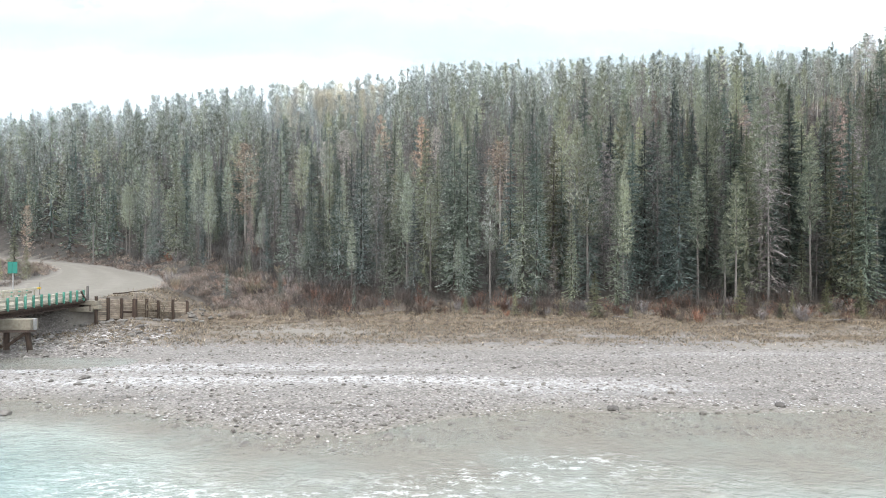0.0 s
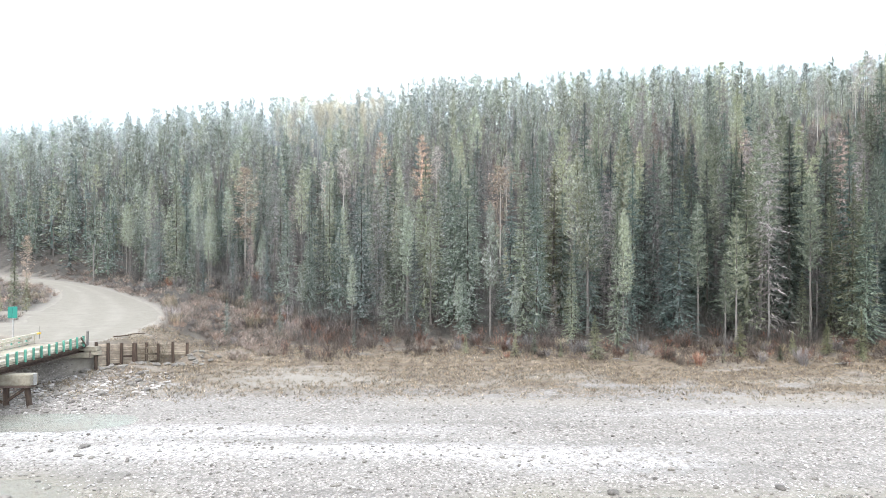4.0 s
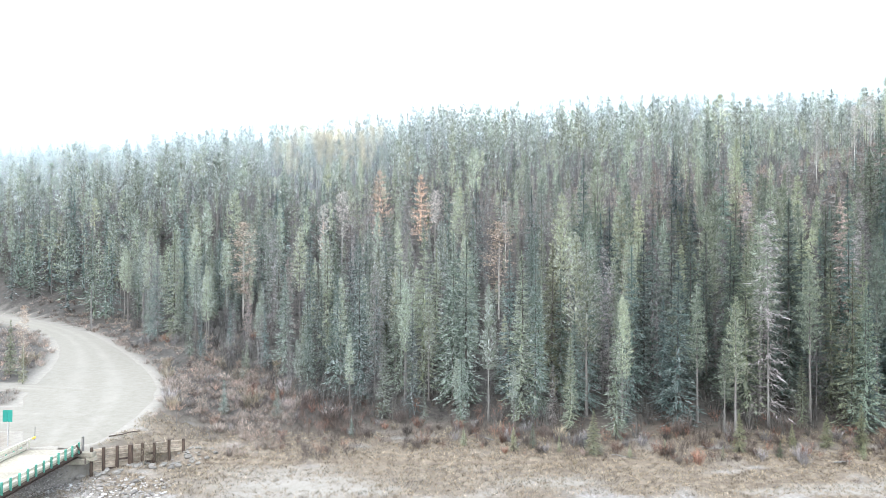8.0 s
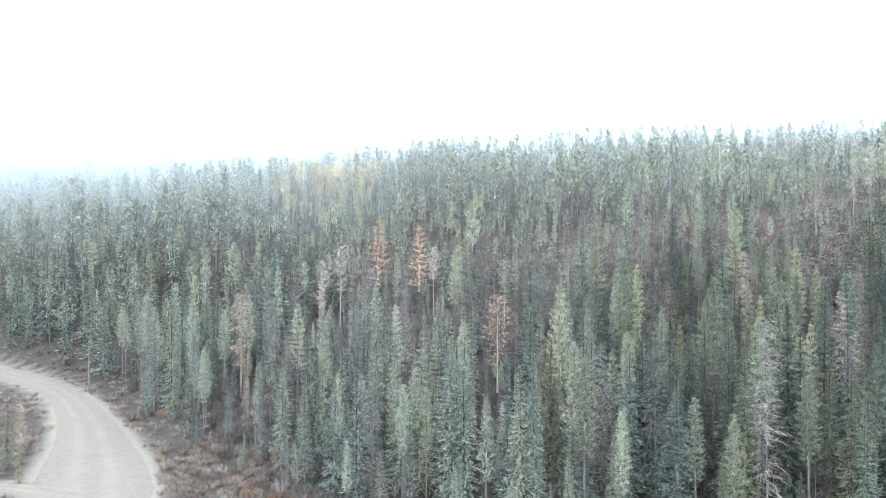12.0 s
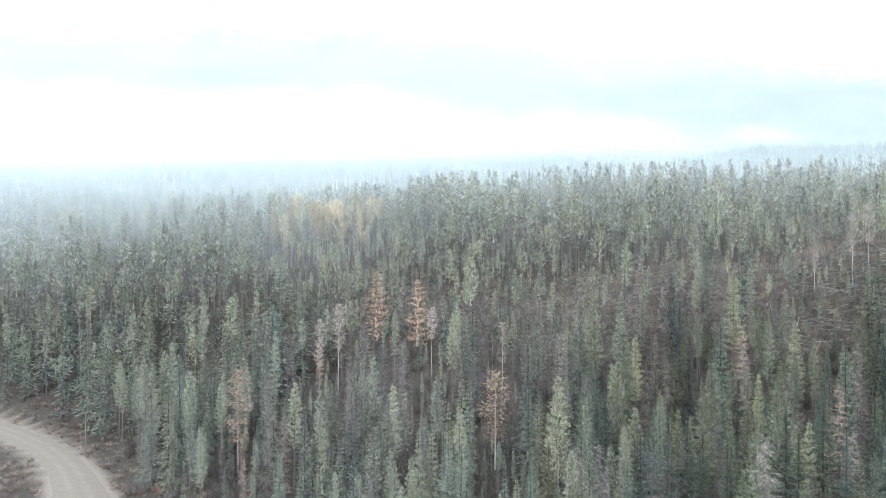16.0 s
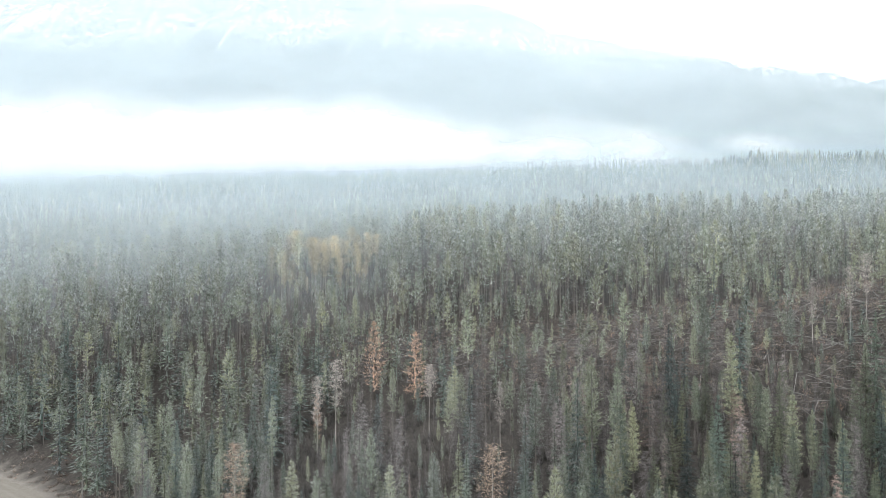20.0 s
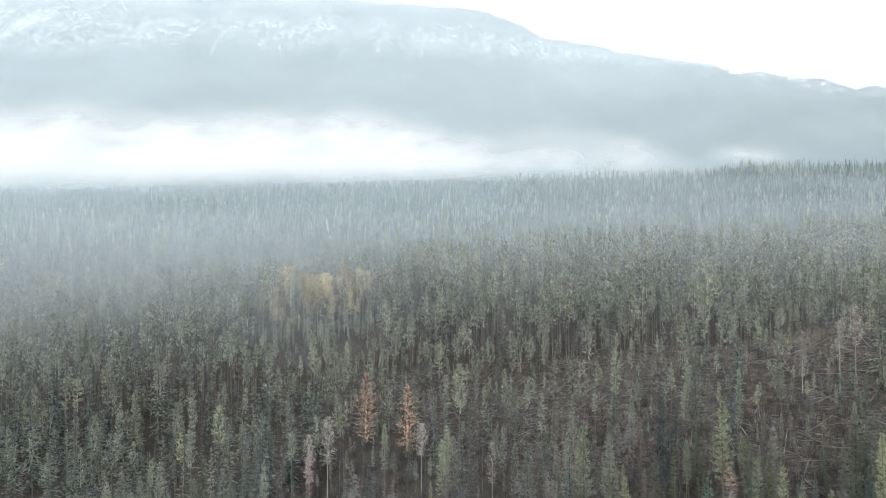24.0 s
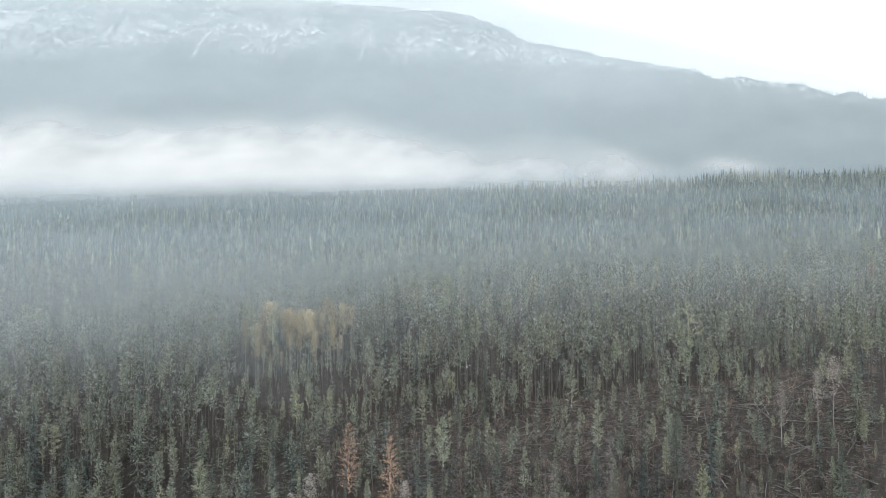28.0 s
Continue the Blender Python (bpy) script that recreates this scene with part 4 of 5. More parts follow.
def build_forest():
    x, y, rng = scatter(62, 184, 3.45, 17)
    x2, y2, _ = scatter(184, 262, 2.9, 18)
    x, y = np.concatenate([x, x2]), np.concatenate([y, y2])
    keep = (y > edge_line(x)) & off_road(x, y, 2.2) & (rng.random(len(x)) > 0.1 * clearing(x, y))
    keep &= ~((x < -36) & ~off_road(x, y, 5.0)) & ~((x < np.interp(y, [p[1] for p in ROAD], [p[0] for p in ROAD])) & (y < 142))
    keep &= ~((x < -30) & (y < 84)) & (rng.random(len(x)) < np.interp(y, [62, 105, 125, 190], [1.0, 1.0, 0.88, 0.94]))
    x, y = x[keep], y[keep]
    n = len(x)
    patch = fbm(x * 0.022, y * 0.022, 101, 3)
    front = step(100, 74, y)
    pick = rng.random(n)
    dead_share = 0.14 + 0.02 * (1 - front) + 0.1 * step(184, 196, y) + 0.1 * step(0.5, 0.62, patch) * (1 - front) + 0.42 * np.exp(-((x - 8) / 36) ** 2 - ((y - 138) / 28) ** 2)
    pine_share = 0.2 + 0.42 * step(176, 192, y) + 0.1 * (1 - front)
    kind = np.where(pick < dead_share, 2, np.where(pick < dead_share + pine_share, 1, 0))
    kind = np.where((kind == 2) & (rng.random(n) < 0.003), 3, kind)
    open_ = clearing(x, y) > 0.35
    kind = np.where(open_ & (rng.random(n) < 0.2), 2, np.where(open_ & (rng.random(n) < 0.65), 1, kind))
    grove = ((x + 39) / 19) ** 2 + ((y - 226) / 7) ** 2
    kind = np.where((grove < 1.0) & (rng.random(n) < 0.93), 4, kind)
    tall = 15.0 + 3.0 * step(5, 30, x) * step(125, 95, y) - 1.4 * step(-5, -30, x) * step(125, 100, y) + 4.2 * step(184, 194, y)
    h = (rng.normal(0, 1, n) * (2.9 + 1.3 * step(180, 200, y)) + tall) * (0.86 + 0.3 * fbm(x * 0.05, y * 0.05, 103, 2))
    h = np.where(y < edge_line(x) + 4, h * rng.uniform(0.35, 1.0, n), h)
    h = np.where(kind == 4, rng.uniform(17.5, 21, n), h)
    h = np.where((np.abs(x + 36) < 20) & (y > 188) & (y < 217) & (kind != 4), h * 0.6, h)
    h = np.where(clearing(x, y) > 0.4, h * rng.uniform(0.45, 1.1, n), h)
    h = np.where(rng.random(n) < 0.28 * step(80, 110, y), h * rng.uniform(0.35, 0.75, n), h)
    h = np.where(rng.random(n) < 0.1, h * 1.18, h)
    # trees on the camera's line to the rusty and pale trees are kept low
    for mx, my, mh, k in MARKED:
        if k in ("red", "withered", "birch"):
            gap = (np.abs(x - mx * y / my) < 4.0) & (y < my + 2) & (y > my - 30)
            h = np.where(gap, np.minimum(h, 0.48 * mh), h)
    h = np.clip(h, 4.5, 25.5)
    names = list(KINDS)[:5]
    order = np.argsort(y + 0.02 * np.abs(x))
    quota = {"spruce": 290, "pine": 240, "dead": 160, "red": 12, "aspen": 60}
    near = np.zeros(n, bool)
    for i in order:
        k = names[kind[i]]
        if quota[k] > 0:
            quota[k] -= 1
            near[i] = True
            tree_thing(k, float(x[i]), float(y[i]), float(h[i]), int(rng.integers(0, 5)), float(rng.uniform(0.85, 1.25)))
    for i, (mx, my, mh, k) in enumerate(MARKED):
        tree_thing(k, mx, my, mh, i % 5, 1.55 if k == "red" else 1.7 if k == "withered" else 1.1)
    far = ~near
    places = np.column_stack([x, y, height(x, y) - 0.05, 1 + 0 * x, rng.uniform(0.8, 1.25, n), rng.uniform(0, 6.28, n), kind, rng.random(n)])[far]
    full = np.array([KINDS[k][0] for k in names])[kind[far]]
    places[:, 3] = h[far] / full
    def slope(fronds, fine, k_=6):
        return {k: prototypes(k, 6, 62, 6, 1.15, 300 + 11 * i, 4, 3) if k in ("dead", "aspen") else slope_prototypes(k, 8, int(fronds * {"spruce": 1.0, "pine": 0.78, "red": 1.0}[k]), 300 + 11 * i, fine, k_) for i, k in enumerate(names)}

    low = places[:, 1] < 152
    forest_stuff("forest", "dense frosted conifers on the lower slope", places[low], slope(160, 1.5, 7))
    mid = ~low & (places[:, 1] < 192)
    forest_stuff("forest", "conifers and grey dead trees round the wind-thrown clearing", places[mid], slope(100, 1.8, 6))
    forest_stuff("forest", "dense lodgepole pines with bare lower stems", places[~low & ~mid], slope(80, 1.65, 8))
    # the slope beyond the ridge
    x, y, rng = scatter(262, 1010, 5.3, 23, 0.74, 20)
    keep = rng.random(len(x)) < np.interp(y, [262, 500, 1000], [1.0, 0.85, 0.62])
    x, y = x[keep], y[keep]
    n = len(x)
    patch = fbm(x * 0.008, y * 0.008, 107, 3)
    kind = np.where(rng.random(n) < 0.10 + 0.22 * step(0.5, 0.62, patch), 2, np.where(rng.random(n) < 0.4, 1, 0))
    h = rng.normal(18, 3, n)
    z = np.where(y > 950, np.maximum(height(x, y), mountain_height(x, y)), height(x, y))
    places = np.column_stack([x, y, z - 0.1, 1 + 0 * x, rng.uniform(0.9, 1.4, n), rng.uniform(0, 6.28, n), kind, rng.random(n)])
    places[:, 3] = h / np.array([KINDS[k][0] for k in names])[kind]
    protos = {k: far_prototypes(k, 6, 4, 600 + 11 * i) for i, k in enumerate(names)}
    beyond = {k: prototypes(k, 6, 24, 5, 2.2, 640 + 11 * i, 3, 3) if k in ("dead", "aspen") else slope_prototypes(k, 8, {"pine": 30}.get(k, 38), 640 + 11 * i, 2.7, 4) for i, k in enumerate(names)}
    forest_stuff("forest", "misty conifer forest beyond the ridge", places[y < 400], beyond)
    forest_stuff("far_forest", "hazy conifer forest climbing the far slope", places[y >= 400], protos)
    # scattered trees on the mountain itself
    x, y, rng = scatter(1010, 3020, 13, 29, 0.74, 40)
    z = mountain_height(x, y)
    keep = rng.random(len(x)) < np.interp(y, [1010, 1400, 1700], [1.0, 0.6, 0.25]) * np.interp(z, [200, 700, 860], [1.0, 0.7, 0.12])
    x, y, z = x[keep], y[keep], z[keep]
    n = len(x)
    places = np.column_stack([x, y, z - 1, rng.uniform(0.6, 1.05, n), rng.uniform(1.3, 2.3, n), rng.uniform(0, 6.28, n), 0 * x, rng.random(n)])
    forest_stuff("mountain_trees", "tiny conifers on the mountain slope", places, {"spruce": far_prototypes("spruce", 4, 2, 900)})


build_forest()


# ---- young trees, brush and grass at the forest edge ----
def young_trees():
    for x, y, h in ((6.9, 62.5, 2.2), (8.8, 63.0, 2.4), (14.3, 61.5, 4.2), (28.4, 62.5, 3.6), (37.3, 63.5, 3.3), (40.2, 62.8, 4.4), (34.0, 63.6, 2.4), (11.2, 62.2, 1.5), (17.5, 60.8, 1.3),
                    (21.0, 61.6, 1.5), (26.0, 60.5, 1.4), (31.5, 61.0, 1.6), (39.0, 60.6, 1.9), (42.5, 61.2, 2.4), (-18.0, 72.0, 3.6), (-9.0, 66.0, 2.4), (-24.5, 74, 4.0), (2.2, 64.0, 1.8)):
        tree_thing("larch" if x > -8 else "spruce", x, y, h, int(h * 10) % 5, 1.6)["label"] = "small young conifer growing in the grass"
    for x, y, h in ((-56.5, 86, 7.5), (-52.0, 81.5, 5.0), (-55.0, 81.0, 3.5), (43.5, 63.6, 3.0)):
        tree_thing("larch", x, y, h, 3, 0.9)["label"] = "thin yellowing young tree beside the road"


young_trees()
tree_thing("withered", -53.5, 84, 9.5, 2, 1.0)["label"] = "slim young aspen with golden leaves beside the road"


def bush_meshes():
    """Vase-shaped bushes: upright bare stems that part into fine twigs."""
    out = []
    for i in range(5):
        rng = np.random.default_rng(40 + i)
        n = 34
        a, b = rng.uniform(0, math.tau, n), rng.uniform(0, 0.4, n)
        foot = np.stack([np.cos(a) * b, np.sin(a) * b, 0 * a], -1)
        lean, tall = rng.uniform(0.1, 0.75, n), rng.uniform(0.9, 2.0, n)
        tip = foot + np.stack([np.cos(a) * lean * tall * 0.55, np.sin(a) * lean * tall * 0.55, tall], -1)
        w = np.stack([-np.sin(a), np.cos(a), 0 * a], -1) * 0.014
        tris = [np.stack([foot - w, foot + w, tip], 1)]
        for k in range(15):
            t = rng.uniform(0.25, 0.95, n)[:, None]
            p = foot + (tip - foot) * t
            c = a + rng.normal(0, 1.2, n)
            ln = rng.uniform(0.2, 0.55, n)
            d = np.stack([np.cos(c) * ln * 0.6, np.sin(c) * ln * 0.6, ln], -1)
            u = np.stack([-np.sin(c), np.cos(c), 0 * c], -1) * rng.uniform(0.007, 0.018, n)[:, None]
            tris.append(np.stack([p - u, p + u, p + d], 1))
        out.append(np.stack(tris, 1).reshape(-1, 3, 3))
    return out


BUSH = bush_meshes()
BUSH_MESH = {k: [tri_object_mesh("bush", t, M[k]) for t in BUSH] for k in ("shrub", "yellow_shrub", "dead")}
BUSH_LABEL = {"shrub": "leafless reddish shrub at the forest foot", "yellow_shrub": "shrub with yellowing frosted leaves", "dead": "grey bare willow bush"}


def brush():
    rng = np.random.default_rng(61)
    left = 250
    while left:
        if rng.random() < 0.72:
            x = rng.uniform(-24, 58)
            y = float(edge_line(np.array([x]))[0]) + rng.uniform(-6.5, 2.0)
        else:
            x, y = rng.uniform(-64, -18), rng.uniform(62, 112)
        if not off_road(np.array([x]), np.array([y]), 1.2)[0] or (x < -22 and y < 67.5):
            continue
        kind = rng.choice(["shrub", "dead", "yellow_shrub"], p=[0.6, 0.3, 0.1] if x > -20 else [0.42, 0.33, 0.25])
        k = rng.uniform(0.35, 0.95) * (1.4 if rng.random() < 0.12 else 1) * (0.8 if x > -8 else 1)
        ob = new("bush", BUSH_MESH[kind][int(rng.integers(0, 5))])
        ob.matrix_basis = pose(x, y, float(height(x, y)) - 0.05, 0, 0, rng.uniform(0, 360)) @ Matrix.Diagonal((k * 1.5, k * 1.5, k, 1))
        tagged(ob, BUSH_LABEL[kind], "bush", "brush along the forest edge")
        left -= 1
    thin = [tri_object_mesh("bush", t[::3], M["yellow_shrub"]) for t in BUSH[:2]]
    for i, (x, y, k) in enumerate(((-26.3, 58.0, 1.45), (-25.7, 58.8, 1.2))):
        ob = new("bush", thin[i])
        ob.matrix_basis = pose(x, y, float(height(x, y)) - 0.05, 0, 0, 40 * k) @ Matrix.Diagonal((k * 1.1, k * 1.1, k, 1))
        tagged(ob, "thin yellowing shrub growing before the timber wall", "bush", "brush along the forest edge")
    # the rest of the brush, joined
    n = 800
    x = rng.uniform(-26, 62, n)
    y = edge_line(x) + rng.uniform(-6.5, 9, n)
    bx, by = rng.uniform(-105, -18, 6000), rng.uniform(61, 160, 6000)
    r, _, rw = along(ROAD, bx, by)
    bank_ok = (r < rw + np.where(bx > -34, 14, 11)) & (r > rw + 0.9)
    cx = rng.uniform(-36, -8, 700)
    cy = edge_line(cx) - rng.uniform(-4, 15, 700)
    dx, dy = rng.uniform(-34, 140, 3400), rng.uniform(120, 198, 3400)
    wild = (clearing(dx, dy) > 0.3) & (np.abs(dx) < 0.72 * dy)
    x, y = np.concatenate([x, bx[bank_ok][:850], cx, dx[wild]]), np.concatenate([y, by[bank_ok][:850], cy, dy[wild]])
    ok = off_road(x, y, 0.8) & ~((x < -20) & (y < 65)) & (y > 59.5)
    x, y = x[ok], y[ok]

    def joined(name, x, y, low, high, thin, mat, label, wide=1.25, tall=1.0):
        V, T = [], []
        for xi, yi, zi in zip(x, y, height(x, y)):
            a, k = rng.uniform(0, 6.28), rng.uniform(low, high)
            t = BUSH[int(rng.integers(0, 5))][::thin].reshape(-1, 3)
            V.append(np.column_stack([(t[:, 0] * math.cos(a) - t[:, 1] * math.sin(a)) * k * wide + xi, (t[:, 0] * math.sin(a) + t[:, 1] * math.cos(a)) * k * wide + yi, t[:, 2] * k * tall + zi]))
            T.append(np.full(len(t) // 3, rng.random()))
        V = np.concatenate(V)
        me = raw_mesh(name, V, np.arange(len(V)).reshape(-1, 3), [M[mat]], None, {"tint": ("FACE", np.concatenate(T))})
        tagged(new(name, me), label, "brush", kind="stuff")

    wild = clearing(x, y) > 0.3
    side = (x < -16) & ~wild
    joined("underbrush", x[~side & ~wild], y[~side & ~wild], 0.25, 0.8, 5, "shrub", "low bare red-brown brush along the forest foot")
    joined("underbrush", x[side], y[side], 0.3, 0.7, 4, "willow", "grey-brown leafless willows on the road banks", 2.0, 0.75)
    joined("underbrush", x[wild], y[wild], 0.5, 1.5, 9, "willow", "bare brush between fallen trunks in the clearing")
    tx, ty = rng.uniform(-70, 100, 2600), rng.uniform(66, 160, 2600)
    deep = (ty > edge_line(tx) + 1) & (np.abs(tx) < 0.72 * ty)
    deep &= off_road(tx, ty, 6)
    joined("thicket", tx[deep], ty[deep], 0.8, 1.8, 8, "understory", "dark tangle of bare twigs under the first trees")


brush()


def grass():
    rng = np.random.default_rng(67)
    n = 26000
    x, y = rng.uniform(-36, 48, n), rng.uniform(45, 68, n)
    ok = (rng.random(n) < step(45, 53, y) * step(0.3, 0.6, fbm(x * 0.25, y * 0.5, 52) + 0.15)) & off_road(x, y, 0.4) & (rng.random(n) > 0.9 * np.exp(-((x + 12) / 7) ** 2 - ((y - 54.5) / 1.8) ** 2)) & (np.abs(x) < 0.72 * y + 2)
    x, y = x[ok], y[ok]
    n, b = len(x), 6
    z = height(x, y)
    bx, by = x[:, None] + rng.normal(0, 0.12, (n, b)), y[:, None] + rng.normal(0, 0.12, (n, b))
    h = rng.uniform(0.08, 0.26, (n, b)) * (0.6 + 0.8 * fbm(x * 0.2, y * 0.2, 69))[:, None]
    lean = rng.normal(0, 0.14, (n, b, 2))
    th = rng.uniform(0, 6.28, (n, b))
    w = rng.uniform(0.015, 0.035, (n, b))
    zz = np.repeat(z[:, None] - 0.03, b, 1)
    a = np.stack([bx - np.cos(th) * w, by - np.sin(th) * w, zz], -1)
    c = np.stack([bx + np.cos(th) * w, by + np.sin(th) * w, zz], -1)
    t = np.stack([bx + lean[..., 0], by + lean[..., 1], zz + h], -1)
    V = np.stack([a, c, t], 2).reshape(-1, 3)
    me = raw_mesh("dry_grass", V, np.arange(len(V)).reshape(-1, 3), [M["dry_grass"]], None, {"tint": ("FACE", np.repeat(rng.random(n), b))})
    tagged(new("dry_grass", me), "dry brown grass between gravel and forest", "grass", kind="stuff")


grass()


# ---- deadfall ----
def log_mesh(i, length, r):
    rng = np.random.default_rng(70 + i)
    bm = round_log((-length / 2, 0, 0), (length / 2, 0, 0), r, r * 0.55, 7, 4, 0.08, 70 + i)
    for _ in range(5):
        x = rng.uniform(-0.4, 0.45) * length
        a = rng.uniform(0, math.pi)
        q = Vector((x + rng.uniform(0.1, 0.5), math.cos(a) * rng.uniform(0.3, 1.0), abs(math.sin(a)) * rng.uniform(0.2, 0.9)))
        stub = round_log((x, 0, 0), q, r * 0.25, r * 0.1, 4, 1, 0, i)
        me = bpy.data.meshes.new("stub")
        stub.to_mesh(me)
        stub.free()
        bm.from_mesh(me)
        bpy.data.meshes.remove(me)
    me = bpy.data.meshes.new("fallen_log")
    bm.to_mesh(me)
    bm.free()
    me.materials.append(M["bleached"])
    return me


LOGS = [log_mesh(i, ln, r) for i, (ln, r) in enumerate(((8, 0.13), (6.5, 0.11), (9.5, 0.14), (5, 0.1), (7.5, 0.12)))]


def lay_log(x, y, turn, i, label, group="", lift=0.12):
    """A log on the slope, tilted with the ground under it."""
    half = 3.0
    dx, dy = math.cos(turn) * half, math.sin(turn) * half
    za, zb = float(height(x - dx, y - dy)), float(height(x + dx, y + dy))
    ob = new("fallen_log", LOGS[i])
    ob.matrix_basis = Matrix.Translation((x, y, (za + zb) / 2 + lift)) @ Matrix.Rotation(turn, 4, "Z") @ Matrix.Rotation(-math.atan2(zb - za, 2 * half), 4, "Y")
    return tagged(ob, label, "log", group)


def deadfall():
    rng = np.random.default_rng(77)
    left = 300
    while left:
        x, y = rng.uniform(-30, 130), rng.uniform(122, 197)
        if abs(x) > 0.7 * y or clearing(np.array([x]), np.array([y]))[0] < 0.35:
            continue
        lay_log(x, y, rng.uniform(0, math.pi), int(rng.integers(0, 5)), "bleached fallen trunk in the wind-thrown clearing", "fallen trunks in the clearing", rng.uniform(0.05, 0.7))
        left -= 1
    # broken sticks between the trunks
    n = 15000
    x, y = rng.uniform(-36, 140, n), rng.uniform(118, 198, n)
    ok = (clearing(x, y) > 0.2) & (np.abs(x) < 0.72 * y)
    x, y = x[ok], y[ok]
    n = len(x)
    a, ln, w = rng.uniform(0, math.tau, n), rng.uniform(0.6, 2.6, n), rng.uniform(0.03, 0.08, n)
    z = height(x, y) + 0.05
    d = np.stack([np.cos(a) * ln, np.sin(a) * ln, rng.uniform(0, 0.5, n)], -1)
    p = np.stack([x, y, z], -1)
    u = np.stack([-np.sin(a) * w, np.cos(a) * w, 0 * a], -1)
    t = np.stack([0 * a, 0 * a, w * 1.6], -1)
    q = p + d
    V = np.stack([p + u, p + t, q + t * 0.7, q + u * 0.7, p - u, p + t, q + t * 0.7, q - u * 0.7], 1).reshape(-1, 3)
    me = raw_mesh("slash", V, np.arange(len(V)).reshape(-1, 4), [M["bleached"]])
    tagged(new("slash", me), "broken sticks and branches littering the clearing", "debris", kind="stuff")
    for x, y, a, i in ((36.6, 59.8, 0.1, 3), (17.0, 61.0, 2.8, 1), (21.5, 62.2, 0.2, 3), (7.8, 64.5, 1.2, 4), (4.2, 66.0, 2.3, 0), (26, 63.4, 2.9, 1)):
        ob = lay_log(x, y, a, i, "grey broken driftwood lying on the dry grass")
        ob.scale = (0.35, 0.6, 0.6)


deadfall()


# ---- river stones ----
def stone_shapes(count, seed, sub):
    out = []
    for i in range(count):
        rng = np.random.default_rng(seed + i)
        bm = bmesh.new()
        bmesh.ops.create_icosphere(bm, subdivisions=sub, radius=0.5)
        sx, sy, sz = rng.uniform(0.8, 1.3), rng.uniform(0.65, 1.0), rng.uniform(0.4, 0.7)
        for v in bm.verts:
            k = rng.uniform(0.82, 1.16)
            v.co = Vector((v.co.x * sx * k, v.co.y * sy * k, v.co.z * sz * k))
        out.append(bm)
    return out


def stones():
    rng = np.random.default_rng(83)
    shapes = []
    for bm in stone_shapes(8, 200, 1):
        bm.verts.index_update()
        shapes.append((np.array([v.co[:] for v in bm.verts]), np.array([[v.index for v in f.verts] for f in bm.faces])))
        bm.free()
    n = 36000
    x, y = rng.uniform(-36, 36, n), 24 + 24 * rng.random(n) ** 1.25
    d = y - shore(x)
    ok = (np.abs(x) < 0.7 * y + 2) & (d > -3.0) & (rng.random(n) < 0.35 + 0.65 * fbm(x * 0.3, y * 0.6, 85)) & off_road(x, y, 0)
    bx, by = rng.uniform(-40, -22, 2200), rng.uniform(44.5, 55.0, 2200)
    x, y = np.concatenate([x[ok], bx]), np.concatenate([y[ok], by])
    n = len(x)
    size = np.clip(rng.lognormal(-2.4, 0.45, n), 0.045, 0.36) * np.interp(y, [25, 33, 46], [1.35, 1.0, 0.85])
    size = size * np.where((x < -22) & (y > 44.4), np.where(y > 48, 2.5, 1.7), 1.0)
    z = height(x, y) + size * 0.1
    tint = rng.random(n)
    V, F, base = [], [], 0
    single = set(np.argsort(-(size - 0.02 * np.abs(y - 28)))[:300].tolist())
    meshes = [raw_mesh("stone", co, fa, [M["stone"]]) for co, fa in shapes]
    for i in range(n):
        if i in single:
            ob = new("stone", meshes[i % 8])
            ob.matrix_basis = pose(x[i], y[i], z[i], 0, 0, tint[i] * 360) @ Matrix.Scale(float(size[i]), 4)
            ob.parent = ground
            continue
        co, fa = shapes[i % 8]
        a = tint[i] * 97.0
        c, s_ = math.cos(a), math.sin(a)
        V.append(np.column_stack([(co[:, 0] * c - co[:, 1] * s_) * size[i] + x[i], (co[:, 0] * s_ + co[:, 1] * c) * size[i] + y[i], co[:, 2] * size[i] + z[i]]))
        F.append(fa + base)
        base += len(co)
    me = raw_mesh("loose_stones", np.concatenate(V), np.concatenate(F), [M["stones"]])
    tagged(new("loose_stones", me), "rounded grey river cobbles strewn over the bar", "stones", kind="stuff")


s = Shade("strewn_cobbles", 0.85)
c = s.ramp(s.geo.outputs["Random Per Island"], [(0.0, (0.05, 0.046, 0.043)), (0.3, (0.15, 0.139, 0.13)), (0.7, (0.25, 0.235, 0.22)), (1.0, (0.37, 0.35, 0.33))])
c = s.mix(s.span(s.noise(9, 4), 0.4, 0.7, 0, 0.5), c, (0.2, 0.18, 0.16))
c = s.mix(s.math("MULTIPLY", s.span(s.up(), 0.5, 0.95), s.span(s.noise(0.4, 4), 0.5, 0.64, 0, 0.3)), c, (0.78, 0.8, 0.82))
s.bump(s.noise(14, 4), 0.4, 0.02)
M["stones"] = s.done(c)
stones()


